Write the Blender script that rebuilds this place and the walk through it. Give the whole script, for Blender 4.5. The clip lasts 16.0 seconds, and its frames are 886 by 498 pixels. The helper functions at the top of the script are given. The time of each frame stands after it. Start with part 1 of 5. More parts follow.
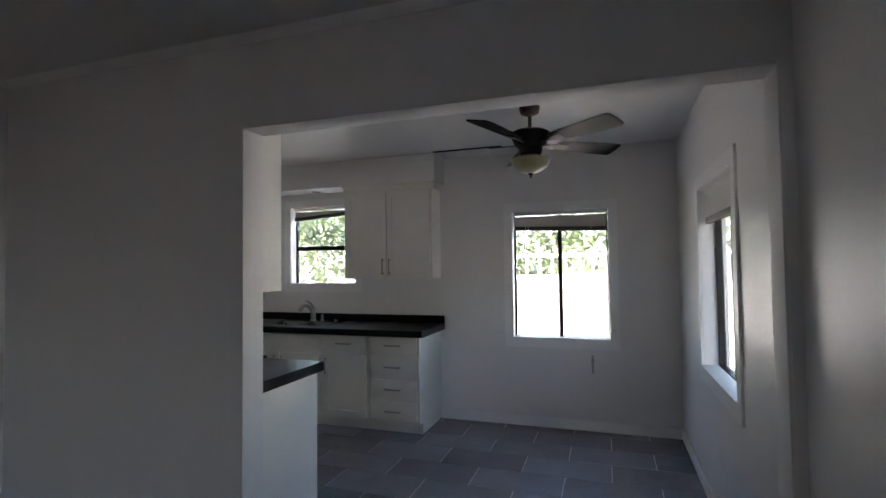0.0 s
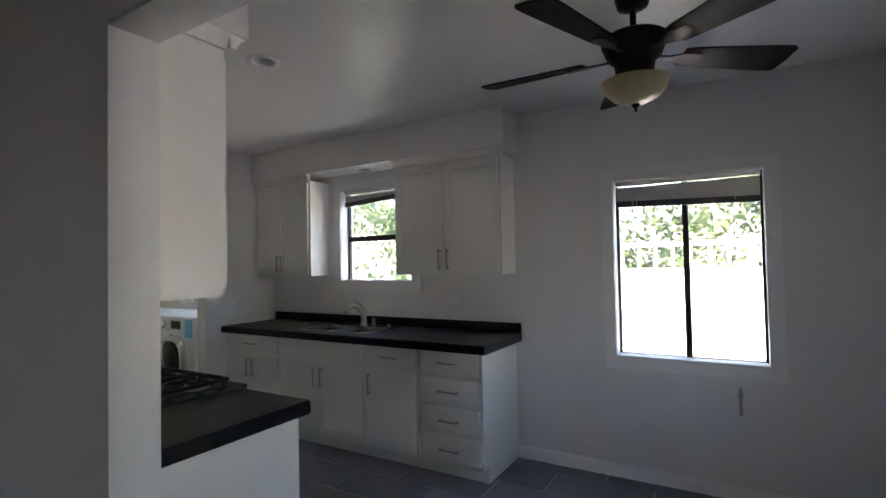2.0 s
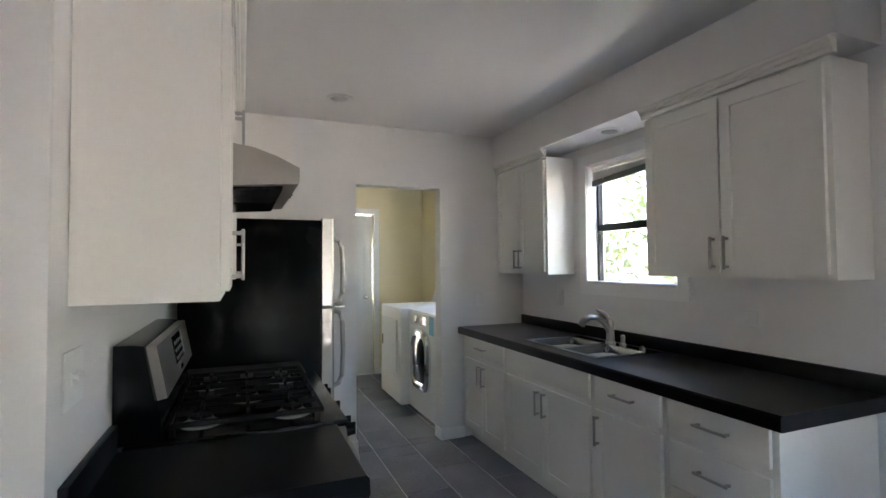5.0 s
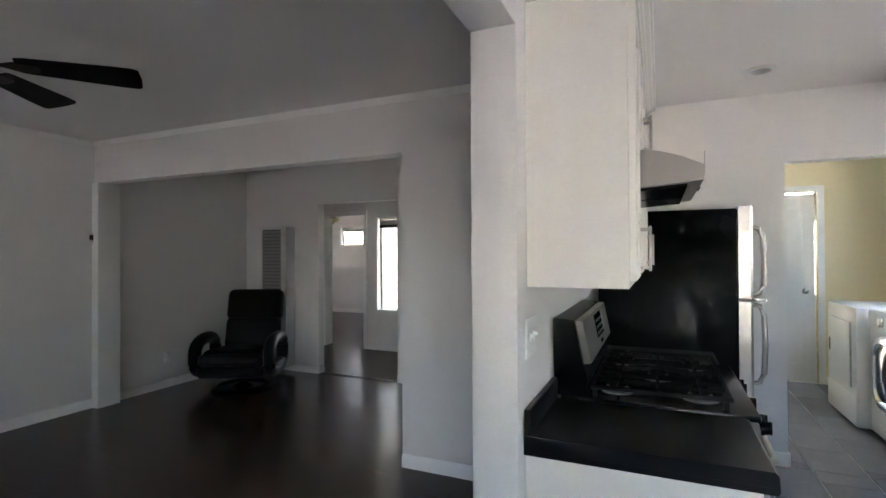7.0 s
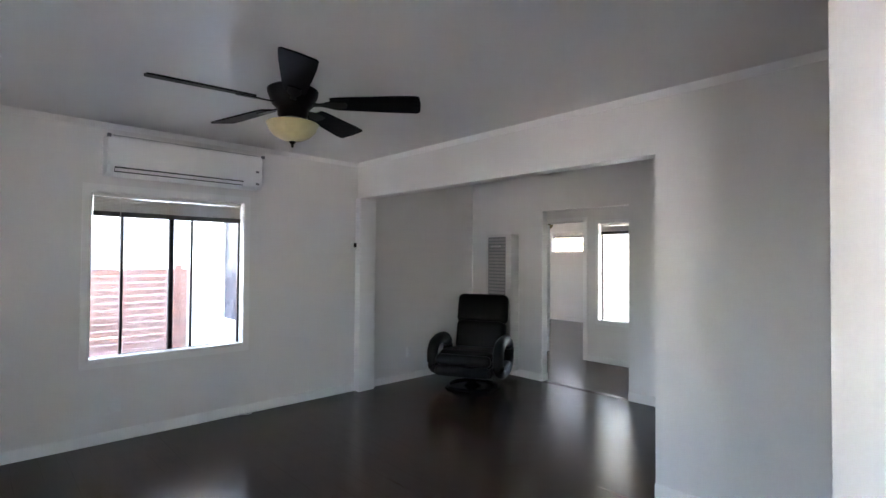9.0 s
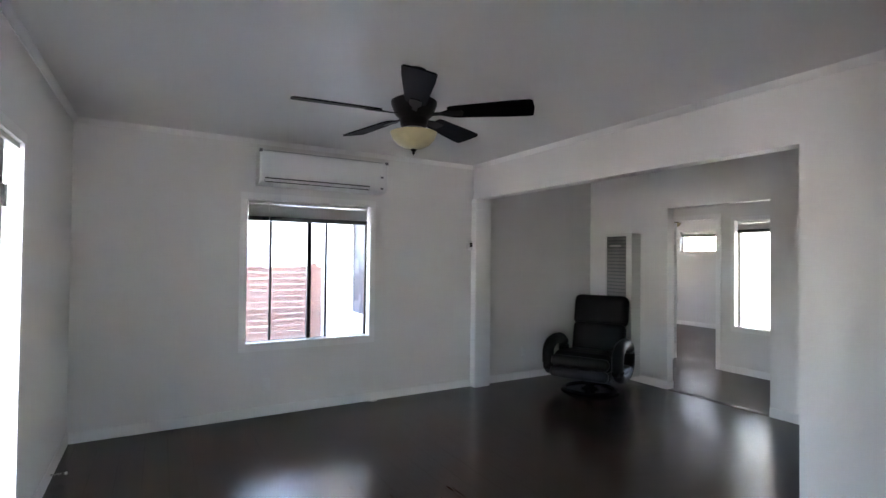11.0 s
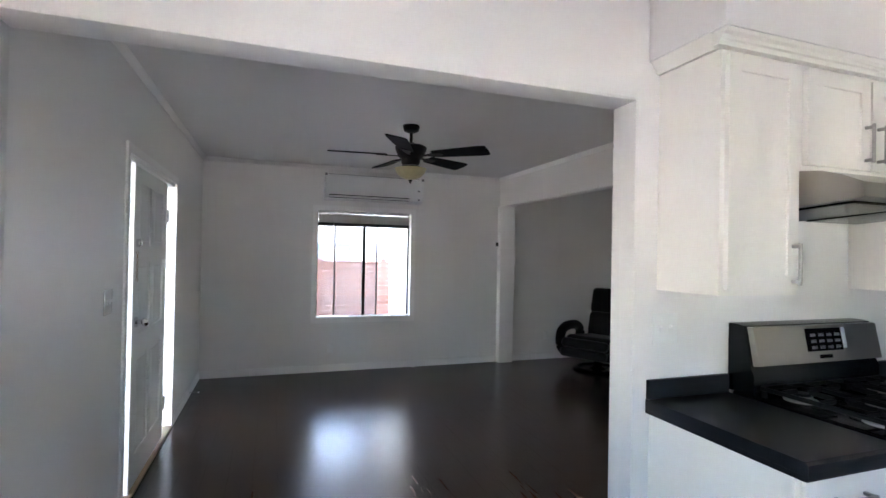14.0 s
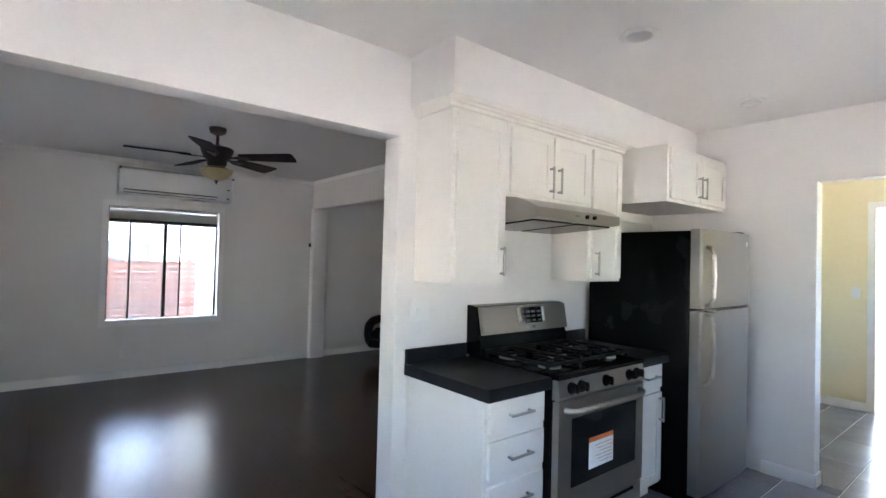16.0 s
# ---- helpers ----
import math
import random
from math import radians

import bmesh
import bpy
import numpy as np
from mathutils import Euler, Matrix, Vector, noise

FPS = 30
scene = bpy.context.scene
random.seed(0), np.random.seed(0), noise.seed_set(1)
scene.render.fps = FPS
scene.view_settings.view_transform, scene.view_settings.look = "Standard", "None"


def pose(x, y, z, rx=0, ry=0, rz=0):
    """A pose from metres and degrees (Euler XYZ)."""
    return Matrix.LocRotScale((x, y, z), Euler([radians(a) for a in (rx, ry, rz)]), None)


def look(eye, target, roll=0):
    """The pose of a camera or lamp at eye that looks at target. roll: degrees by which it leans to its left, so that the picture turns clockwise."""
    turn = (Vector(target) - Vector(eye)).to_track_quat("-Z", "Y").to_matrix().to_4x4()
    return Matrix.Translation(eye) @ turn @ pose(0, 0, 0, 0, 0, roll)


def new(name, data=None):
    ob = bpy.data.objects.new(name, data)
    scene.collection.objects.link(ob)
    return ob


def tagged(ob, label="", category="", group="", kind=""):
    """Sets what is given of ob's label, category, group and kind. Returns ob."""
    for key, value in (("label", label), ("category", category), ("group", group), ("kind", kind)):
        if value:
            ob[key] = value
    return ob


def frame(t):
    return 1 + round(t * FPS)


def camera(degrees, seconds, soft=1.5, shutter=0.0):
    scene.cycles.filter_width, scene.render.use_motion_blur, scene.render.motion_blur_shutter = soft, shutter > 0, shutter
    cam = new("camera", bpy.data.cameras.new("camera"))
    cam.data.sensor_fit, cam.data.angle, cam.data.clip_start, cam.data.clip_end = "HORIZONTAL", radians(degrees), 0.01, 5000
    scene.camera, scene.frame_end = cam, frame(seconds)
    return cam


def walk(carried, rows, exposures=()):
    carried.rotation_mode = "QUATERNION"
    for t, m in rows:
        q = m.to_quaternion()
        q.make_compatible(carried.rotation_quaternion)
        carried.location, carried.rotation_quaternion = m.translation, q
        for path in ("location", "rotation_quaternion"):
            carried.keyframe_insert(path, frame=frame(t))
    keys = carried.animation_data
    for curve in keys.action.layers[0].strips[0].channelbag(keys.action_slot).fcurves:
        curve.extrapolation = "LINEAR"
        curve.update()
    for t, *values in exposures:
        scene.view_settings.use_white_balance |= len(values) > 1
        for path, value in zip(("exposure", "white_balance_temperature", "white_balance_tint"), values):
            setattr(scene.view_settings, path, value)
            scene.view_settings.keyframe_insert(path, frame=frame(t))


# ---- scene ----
cam = camera(84.1, 16.0)
PATH = [
    (0, (0.159, 0.489, 1.46), (-0.475, 2.384, 1.532), -0.7),
    (0.5, (0.142, 0.756, 1.443), (-0.541, 2.634, 1.523), -1.1),
    (1, (0.127, 1.045, 1.45), (-0.642, 2.89, 1.513), -1.0),
    (1.5, (0.07, 1.34, 1.456), (-0.806, 3.137, 1.514), -1.1),
    (2, (0.026, 1.636, 1.444), (-1.002, 3.351, 1.498), -1.2),
    (2.5, (-0.045, 1.918, 1.461), (-1.246, 3.516, 1.511), -1.1),
    (3, (-0.202, 2.177, 1.433), (-1.548, 3.655, 1.512), -0.9),
    (3.2, (-0.267, 2.274, 1.432), (-1.673, 3.693, 1.529), -0.9),
    (5.3, (-0.246, 2.847, 1.422), (-2.159, 3.43, 1.452), -0.3),
    (5.5, (-0.211, 2.895, 1.458), (-2.159, 3.346, 1.466), -0.2),
    (6, (-0.149, 2.9, 1.449), (-2.147, 2.986, 1.454), 0.1),
    (6.5, (-0.088, 2.864, 1.445), (-2.05, 2.475, 1.444), 0.0),
    (7, (-0.038, 2.79, 1.445), (-1.868, 1.984, 1.462), -0.3),
    (7.5, (0.023, 2.675, 1.457), (-1.69, 1.643, 1.492), -0.4),
    (8, (0.048, 2.578, 1.461), (-1.557, 1.386, 1.518), -0.2),
    (8.5, (0.064, 2.528, 1.47), (-1.43, 1.2, 1.524), 0.3),
    (9, (0.089, 2.502, 1.465), (-1.286, 1.05, 1.505), 0.4),
    (9.5, (0.119, 2.456, 1.467), (-1.144, 0.905, 1.5), 0.7),
    (10, (0.143, 2.419, 1.47), (-1.028, 0.798, 1.5), 0.5),
    (12.3, (0.057, 3.148, 1.459), (-0.709, 1.301, 1.49), 0.7),
    (12.5, (0.028, 3.259, 1.463), (-0.7, 1.396, 1.491), 0.6),
    (13, (-0.04, 3.525, 1.461), (-0.704, 1.639, 1.483), 1.3),
    (13.5, (-0.032, 3.769, 1.46), (-0.689, 1.88, 1.488), 1.0),
    (14, (-0.038, 4.011, 1.472), (-0.692, 2.121, 1.49), 1.1),
    (14.5, (-0.096, 4.244, 1.472), (-0.788, 2.368, 1.488), 1.9),
    (15, (-0.072, 4.364, 1.474), (-0.909, 2.547, 1.509), 1.8),
    (15.5, (-0.006, 4.455, 1.477), (-1.056, 2.753, 1.511), 1.2),
    (16, (0.033, 4.535, 1.462), (-1.233, 2.987, 1.502), 1.5),
]
EXPOSURES = [(0.0, 3.87, 6900, 14), (1.5, 3.85, 6900, 14), (3.0, 3.95, 7000, 14), (5.5, 4.56, 7050, 14), (6.5, 4.66, 7000, 14), (7.0, 4.82, 6900, 14), (8.0, 5.34, 6800, 14), (9.0, 5.62, 6700, 14), (10.0, 5.6, 6700, 14), (12.5, 5.36, 6700, 14), (14.0, 5.32, 6750, 14), (16.0, 5.32, 6800, 14)]
walk(cam, [(t, look(eye, target, roll)) for t, eye, target, roll in PATH], EXPOSURES)


# ---- world, sun, exposure ----
SUN_ELEV, SUN_AZ = radians(46), math.atan2(-0.60, -0.80)
world = bpy.data.worlds.new("world")
scene.world = world
world.use_nodes = True
wn = world.node_tree
sky = wn.nodes.new("ShaderNodeTexSky")
sky.sky_type, sky.sun_disc = "NISHITA", False
sky.sun_elevation, sky.sun_rotation = SUN_ELEV, math.pi / 2 - SUN_AZ
wn.links.new(sky.outputs[0], wn.nodes["Background"].inputs[0])
wn.nodes["Background"].inputs[1].default_value = 0.17
sun = new("sun", bpy.data.lights.new("sun", "SUN"))
sun.data.energy, sun.data.angle, sun.data.color = 5.0, radians(0.5), (1.0, 0.95, 0.88)
sun_from = Vector((math.cos(SUN_AZ) * math.cos(SUN_ELEV), math.sin(SUN_AZ) * math.cos(SUN_ELEV), math.sin(SUN_ELEV)))
sun.matrix_world = look(sun_from * 30, (0, 0, 0))


# ---- materials ----
def mat(name, color, rough=0.5, metal=0.0, var=0.06, scale=3.0, fine=60.0, bump=0.05, stretch=(1, 1, 1), random_var=0.0, spec=0.5, rough_var=0.05, coat=0.0):
    m = bpy.data.materials.new(name)
    m.use_nodes = True
    n, l = m.node_tree.nodes, m.node_tree.links
    p = n["Principled BSDF"]
    p.inputs["Metallic"].default_value = metal
    p.inputs["Specular IOR Level"].default_value = spec
    p.inputs["Coat Weight"].default_value = coat
    p.inputs["Coat Roughness"].default_value = 0.12
    tc = n.new("ShaderNodeTexCoord")
    mp = n.new("ShaderNodeMapping")
    mp.inputs["Scale"].default_value = stretch
    l.new(tc.outputs["Object"], mp.inputs["Vector"])
    vec = mp.outputs["Vector"]
    info = n.new("ShaderNodeObjectInfo")
    if random_var:
        add = n.new("ShaderNodeVectorMath")
        add.operation = "MULTIPLY_ADD"
        add.inputs[1].default_value = (37, 23, 11)
        l.new(info.outputs["Random"], add.inputs[0])
        l.new(vec, add.inputs[2])
        vec = add.outputs[0]
    big, small = n.new("ShaderNodeTexNoise"), n.new("ShaderNodeTexNoise")
    big.inputs["Scale"].default_value, big.inputs["Detail"].default_value = scale, 4
    small.inputs["Scale"].default_value, small.inputs["Detail"].default_value = fine, 3
    l.new(vec, big.inputs["Vector"])
    l.new(vec, small.inputs["Vector"])
    mix = n.new("ShaderNodeMath")
    mix.operation = "MULTIPLY_ADD"
    mix.inputs[1].default_value = 0.6
    l.new(big.outputs["Fac"], mix.inputs[0])
    half = n.new("ShaderNodeMath")
    half.operation = "MULTIPLY"
    half.inputs[1].default_value = 0.4
    l.new(small.outputs["Fac"], half.inputs[0])
    l.new(half.outputs[0], mix.inputs[2])
    src = mix.outputs[0]
    if random_var:
        rv = n.new("ShaderNodeMath")
        rv.operation = "MULTIPLY_ADD"
        rv.inputs[1].default_value = random_var
        l.new(info.outputs["Random"], rv.inputs[0])
        l.new(src, rv.inputs[2])
        sub = n.new("ShaderNodeMath")
        sub.operation = "SUBTRACT"
        sub.inputs[1].default_value = random_var / 2
        l.new(rv.outputs[0], sub.inputs[0])
        src = sub.outputs[0]
    ramp = n.new("ShaderNodeMapRange")
    ramp.inputs["From Min"].default_value, ramp.inputs["From Max"].default_value = 0.3, 0.7
    ramp.inputs["To Min"].default_value, ramp.inputs["To Max"].default_value = 1 - var, 1 + var
    ramp.clamp = False
    l.new(src, ramp.inputs["Value"])
    col = n.new("ShaderNodeVectorMath")
    col.operation = "SCALE"
    col.inputs[0].default_value = color
    l.new(ramp.outputs[0], col.inputs["Scale"])
    l.new(col.outputs[0], p.inputs["Base Color"])
    rr = n.new("ShaderNodeMapRange")
    rr.inputs["From Min"].default_value, rr.inputs["From Max"].default_value = 0.3, 0.7
    rr.inputs["To Min"].default_value, rr.inputs["To Max"].default_value = max(0.02, rough - rough_var), min(1, rough + rough_var)
    l.new(big.outputs["Fac"], rr.inputs["Value"])
    l.new(rr.outputs[0], p.inputs["Roughness"])
    if bump:
        b = n.new("ShaderNodeBump")
        b.inputs["Strength"].default_value, b.inputs["Distance"].default_value = bump, 0.01
        l.new(small.outputs["Fac"], b.inputs["Height"])
        l.new(b.outputs[0], p.inputs["Normal"])
    return m


def glass_mat(name, tint=(0.965, 0.96, 0.96)):
    m = bpy.data.materials.new(name)
    m.use_nodes = True
    n, l = m.node_tree.nodes, m.node_tree.links
    n.remove(n["Principled BSDF"])
    t, g, f, x = n.new("ShaderNodeBsdfTransparent"), n.new("ShaderNodeBsdfGlossy"), n.new("ShaderNodeLayerWeight"), n.new("ShaderNodeMixShader")
    t.inputs[0].default_value = (*tint, 1)
    g.inputs["Roughness"].default_value = 0.02
    f.inputs[0].default_value = 0.5
    pw, ma = n.new("ShaderNodeMath"), n.new("ShaderNodeMath")
    pw.operation, ma.operation = "POWER", "MULTIPLY_ADD"
    pw.inputs[1].default_value = 5
    ma.inputs[1].default_value, ma.inputs[2].default_value = 0.6, 0.03
    l.new(f.outputs["Facing"], pw.inputs[0])
    l.new(pw.outputs[0], ma.inputs[0])
    l.new(ma.outputs[0], x.inputs[0])
    l.new(t.outputs[0], x.inputs[1])
    l.new(g.outputs[0], x.inputs[2])
    l.new(x.outputs[0], n["Material Output"].inputs[0])
    return m


WALL = mat("wall_paint", (0.775, 0.757, 0.735), 0.40, var=0.025, scale=1.2, fine=110, bump=0.045)
CEIL = mat("ceiling_paint", (0.785, 0.77, 0.75), 0.36, var=0.02, scale=1.0, fine=90, bump=0.05, rough_var=0.02)
YELLOW = mat("cream_yellow_paint", (0.80, 0.71, 0.485), 0.5, var=0.03, scale=1.2, fine=110, bump=0.04)
TRIM = mat("trim_paint", (0.84, 0.83, 0.81), 0.36, var=0.02, scale=2, fine=40, bump=0.02)
CAB = mat("cabinet_paint", (0.80, 0.775, 0.72), 0.38, var=0.025, scale=2.5, fine=70, bump=0.025)
LINING = mat("lining_paint", (0.775, 0.757, 0.735), 0.65, var=0.025, scale=1.5, fine=90, bump=0.04, spec=0.3)
DOORP = mat("door_paint", (0.74, 0.74, 0.73), 0.38, var=0.03, scale=2, fine=50, bump=0.02)
COUNTER = mat("black_laminate", (0.009, 0.009, 0.0105), 0.30, var=0.35, scale=8, fine=260, bump=0.02, rough_var=0.008, spec=0.22)
STEEL = mat("brushed_steel", (0.42, 0.40, 0.38), 0.30, metal=1, var=0.02, scale=2, fine=30, bump=0.0, stretch=(6, 6, 0.3), rough_var=0.006)
STEELH = mat("brushed_steel_level", (0.36, 0.335, 0.305), 0.33, metal=1, var=0.02, scale=2, fine=30, bump=0.0, stretch=(0.3, 6, 6), rough_var=0.006)
CHROME = mat("chrome", (0.72, 0.72, 0.72), 0.1, metal=1, var=0.02, bump=0)
NICKEL = mat("satin_nickel", (0.42, 0.40, 0.38), 0.36, metal=1, var=0.05, bump=0.01)
BLACKE = mat("black_enamel", (0.004, 0.004, 0.005), 0.22, var=0.15, scale=4, fine=80, bump=0.0, spec=0.2, rough_var=0.02)
BLACKT = mat("black_textured", (0.004, 0.004, 0.0045), 0.24, var=0.3, scale=2.2, fine=220, bump=0.04, spec=0.10, rough_var=0.06)
IRON = mat("cast_iron", (0.005, 0.005, 0.005), 0.5, var=0.2, scale=10, fine=150, bump=0.08, spec=0.25)
DARKGLASS = mat("dark_glass", (0.006, 0.006, 0.007), 0.06, var=0.1, bump=0)
BRONZE = mat("bronze_aluminium", (0.022, 0.019, 0.018), 0.4, metal=0.3, var=0.15, bump=0.02)
FANM = mat("fan_bronze", (0.014, 0.011, 0.010), 0.36, metal=0.3, var=0.2, bump=0.0, spec=0.25)
BLADE = mat("fan_blade_wood", (0.007, 0.006, 0.007), 0.50, var=0.35, scale=3, fine=40, bump=0.0, stretch=(2, 2, 8), spec=0.06)
AMBER = mat("amber_glass_bowl", (0.44, 0.37, 0.20), 0.36, var=0.15, scale=5, fine=20, bump=0.02)
LEATHER = mat("black_leather", (0.006, 0.005, 0.005), 0.43, var=0.3, scale=5, fine=180, bump=0.08, spec=0.12)
PLANK = mat("dark_wood_plank", (0.040, 0.022, 0.014), 0.24, var=0.5, scale=2.6, fine=9, bump=0, stretch=(8, 0.6, 3), random_var=0.22, rough_var=0.01, spec=0.33)
TILE = mat("slate_grey_tile", (0.185, 0.188, 0.216), 0.25, var=0.22, scale=3.0, fine=55, bump=0.015, random_var=0.35, rough_var=0.012)
GROUT = mat("grout", (0.55, 0.55, 0.54), 0.85, var=0.1, fine=200, bump=0.1)
SUBFLOOR = mat("dark_joint", (0.010, 0.008, 0.007), 0.6, var=0.2, bump=0)
PLASTIC = mat("white_plastic", (0.78, 0.78, 0.76), 0.36, var=0.015, bump=0)
ACM = mat("air_conditioner_plastic", (0.80, 0.80, 0.79), 0.36, var=0.01, bump=0)
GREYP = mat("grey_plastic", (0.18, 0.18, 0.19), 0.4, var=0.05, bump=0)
APPL = mat("appliance_enamel", (0.80, 0.80, 0.80), 0.34, rough_var=0.02, var=0.01, bump=0)
HEATM = mat("heater_enamel", (0.70, 0.69, 0.66), 0.4, var=0.03, bump=0.02)
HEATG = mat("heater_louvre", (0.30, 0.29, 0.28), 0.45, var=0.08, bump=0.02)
BLIND = mat("blind_vinyl", (0.80, 0.79, 0.76), 0.4, var=0.03, bump=0)
bt, bl_ = BLIND.node_tree.nodes, BLIND.node_tree.links
thin, glow = bt.new("ShaderNodeBsdfTranslucent"), bt.new("ShaderNodeMixShader")
thin.inputs[0].default_value = (0.72, 0.70, 0.66, 1)
glow.inputs[0].default_value = 0.35
bl_.new(bt["Principled BSDF"].outputs[0], glow.inputs[1])
bl_.new(thin.outputs[0], glow.inputs[2])
bl_.new(glow.outputs[0], bt["Material Output"].inputs[0])
# dark grey carries the backlit shade of the rail's room side
RAIL = mat("shaded_blind_rail", (0.10, 0.095, 0.09), 0.5, var=0.05, bump=0)
STICKW = mat("sticker_white", (0.78, 0.79, 0.80), 0.5, var=0.05, fine=30, bump=0)
STICKO = mat("sticker_orange", (0.65, 0.17, 0.05), 0.5, var=0.03, bump=0)
STICKB = mat("sticker_blue", (0.20, 0.50, 0.70), 0.5, var=0.03, bump=0)
BRASS = mat("oak_threshold", (0.30, 0.19, 0.09), 0.4, var=0.2, stretch=(12, 1, 1), bump=0.03)
GLASS = glass_mat("window_glass")


def screen_mat(name, wire, cover):
    """Fine mesh, part open, the wires grey; some only dim or haze a window."""
    m = bpy.data.materials.new(name)
    m.use_nodes = True
    n, l = m.node_tree.nodes, m.node_tree.links
    n.remove(n["Principled BSDF"])
    t, d, x = n.new("ShaderNodeBsdfTransparent"), n.new("ShaderNodeBsdfDiffuse"), n.new("ShaderNodeMixShader")
    d.inputs[0].default_value = (wire, wire, wire, 1)
    x.inputs[0].default_value = cover
    l.new(t.outputs[0], x.inputs[1])
    l.new(d.outputs[0], x.inputs[2])
    l.new(x.outputs[0], n["Material Output"].inputs[0])
    return m


SCREEN = screen_mat("window_screen", 0.6, 0.28)
SCREEN_SUN = screen_mat("bedroom_sun_screen", 0.42, 0.62)
# added to cut kitchen daylight; its pale wires put haze over the view
SCREEN_HAZE = screen_mat("kitchen_haze_screen", 0.45, 0.22)
# one sink steel twice: shade in the bowl colour, highlight in the rim's
SINKST = mat("shaded_bowl_steel", (0.27, 0.27, 0.28), 0.24, metal=1, var=0.03, bump=0, rough_var=0.01)
RIMST = mat("highlit_rim_steel", (0.62, 0.62, 0.62), 0.22, metal=1, var=0.03, bump=0, rough_var=0.01)
ALUM = mat("dull_aluminium", (0.36, 0.35, 0.34), 0.40, metal=0.9, var=0.1, bump=0)
REDWOOD = mat("redwood_stain", (0.38, 0.185, 0.145), 0.6, var=0.25, scale=2, fine=30, bump=0.08, stretch=(1, 8, 8), random_var=0.3)
STUCCO = mat("white_stucco", (0.78, 0.78, 0.76), 0.85, var=0.04, scale=1, fine=60, bump=0.25)
BLUEH = mat("pale_blue_pane", (0.15, 0.185, 0.26), 0.7, var=0.05, bump=0.03)
VINYLW = mat("white_fence_paint", (0.80, 0.80, 0.80), 0.5, var=0.03, scale=2, fine=40, bump=0.03)
ASPHALT = mat("asphalt", (0.075, 0.073, 0.07), 0.9, var=0.2, scale=1.5, fine=90, bump=0.2)
CONCRETE = mat("concrete", (0.58, 0.555, 0.51), 0.85, var=0.15, scale=0.8, fine=50, bump=0.15)
ROOF = mat("roof_shingle", (0.10, 0.095, 0.09), 0.9, var=0.3, scale=3, fine=40, bump=0.2)
LEAF = mat("leaf_green", (0.15, 0.20, 0.08), 0.5, var=0.5, scale=1.6, fine=9, bump=0)
BARK = mat("bark", (0.09, 0.065, 0.045), 0.85, var=0.3, scale=4, fine=30, bump=0.3)
SOIL = mat("dry_ground", (0.20, 0.18, 0.145), 0.95, var=0.2, scale=0.7, fine=20, bump=0.2)


# ---- mesh helpers ----
PLACE = {}


def thing(name, loc, label, category, group="", rz=0.0):
    ob = new(name)
    ob.empty_display_size = 0.1
    ob.matrix_world = pose(*loc, 0, 0, rz)
    PLACE[ob] = pose(*loc, 0, 0, rz)
    return tagged(ob, label, category, group)


def finish(bm, name, material, smooth=35):
    bmesh.ops.recalc_face_normals(bm, faces=bm.faces)
    me = bpy.data.meshes.new(name)
    bm.to_mesh(me)
    bm.free()
    for m in (material if isinstance(material, (list, tuple)) else [material]):
        me.materials.append(m)
    if smooth:
        me.polygons.foreach_set("use_smooth", [True] * len(me.polygons))
        me.set_sharp_from_angle(angle=radians(smooth))
    return me


def part(name, bm, material, parent, label="", local=False):
    """One mesh object under a thing or a part; bm in world places, or in the thing's own if local."""
    top = PLACE[parent]
    if not local:
        bm.transform(top.inverted())
    ob = new(name, finish(bm, name, material))
    ob.parent = parent
    PLACE[ob] = top
    return tagged(ob, label)


def structure(name, bm, material, label, category, smooth=35):
    ob = new(name, finish(bm, name, material, smooth))
    PLACE[ob] = Matrix.Identity(4)
    return tagged(ob, label, category, "", "structure")


def box(bm, x0, x1, y0, y1, z0, z1, bevel=0.0, seg=2):
    r = bmesh.ops.create_cube(bm, size=1, matrix=Matrix.LocRotScale(((x0 + x1) / 2, (y0 + y1) / 2, (z0 + z1) / 2), None, (abs(x1 - x0), abs(y1 - y0), abs(z1 - z0))))
    if bevel:
        es = list({e for v in r["verts"] for e in v.link_edges})
        bmesh.ops.bevel(bm, geom=es, offset=bevel, segments=seg, affect="EDGES", profile=0.5)
    return bm


def bx(x0, x1, y0, y1, z0, z1, bevel=0.0, seg=2):
    return box(bmesh.new(), x0, x1, y0, y1, z0, z1, bevel, seg)


def cyl(bm, a, b, r0, r1=None, seg=16):
    a, b = Vector(a), Vector(b)
    q = (b - a).to_track_quat("Z", "Y")
    bmesh.ops.create_cone(bm, cap_ends=True, segments=seg, radius1=r0, radius2=r0 if r1 is None else r1, depth=(b - a).length, matrix=Matrix.LocRotScale((a + b) / 2, q, None))
    return bm


def lathe(bm, c, prof, seg=28):
    """Turn a profile of (radius, height) about the upright through c."""
    rings = []
    for r, h in prof:
        rings.append([bm.verts.new((c[0] + r * math.cos(2 * math.pi * k / seg), c[1] + r * math.sin(2 * math.pi * k / seg), c[2] + h)) for k in range(seg)])
    for a, b in zip(rings, rings[1:]):
        for k in range(seg):
            bm.faces.new((a[k], a[(k + 1) % seg], b[(k + 1) % seg], b[k]))
    bm.faces.new(rings[0][::-1])
    bm.faces.new(rings[-1])
    return bm


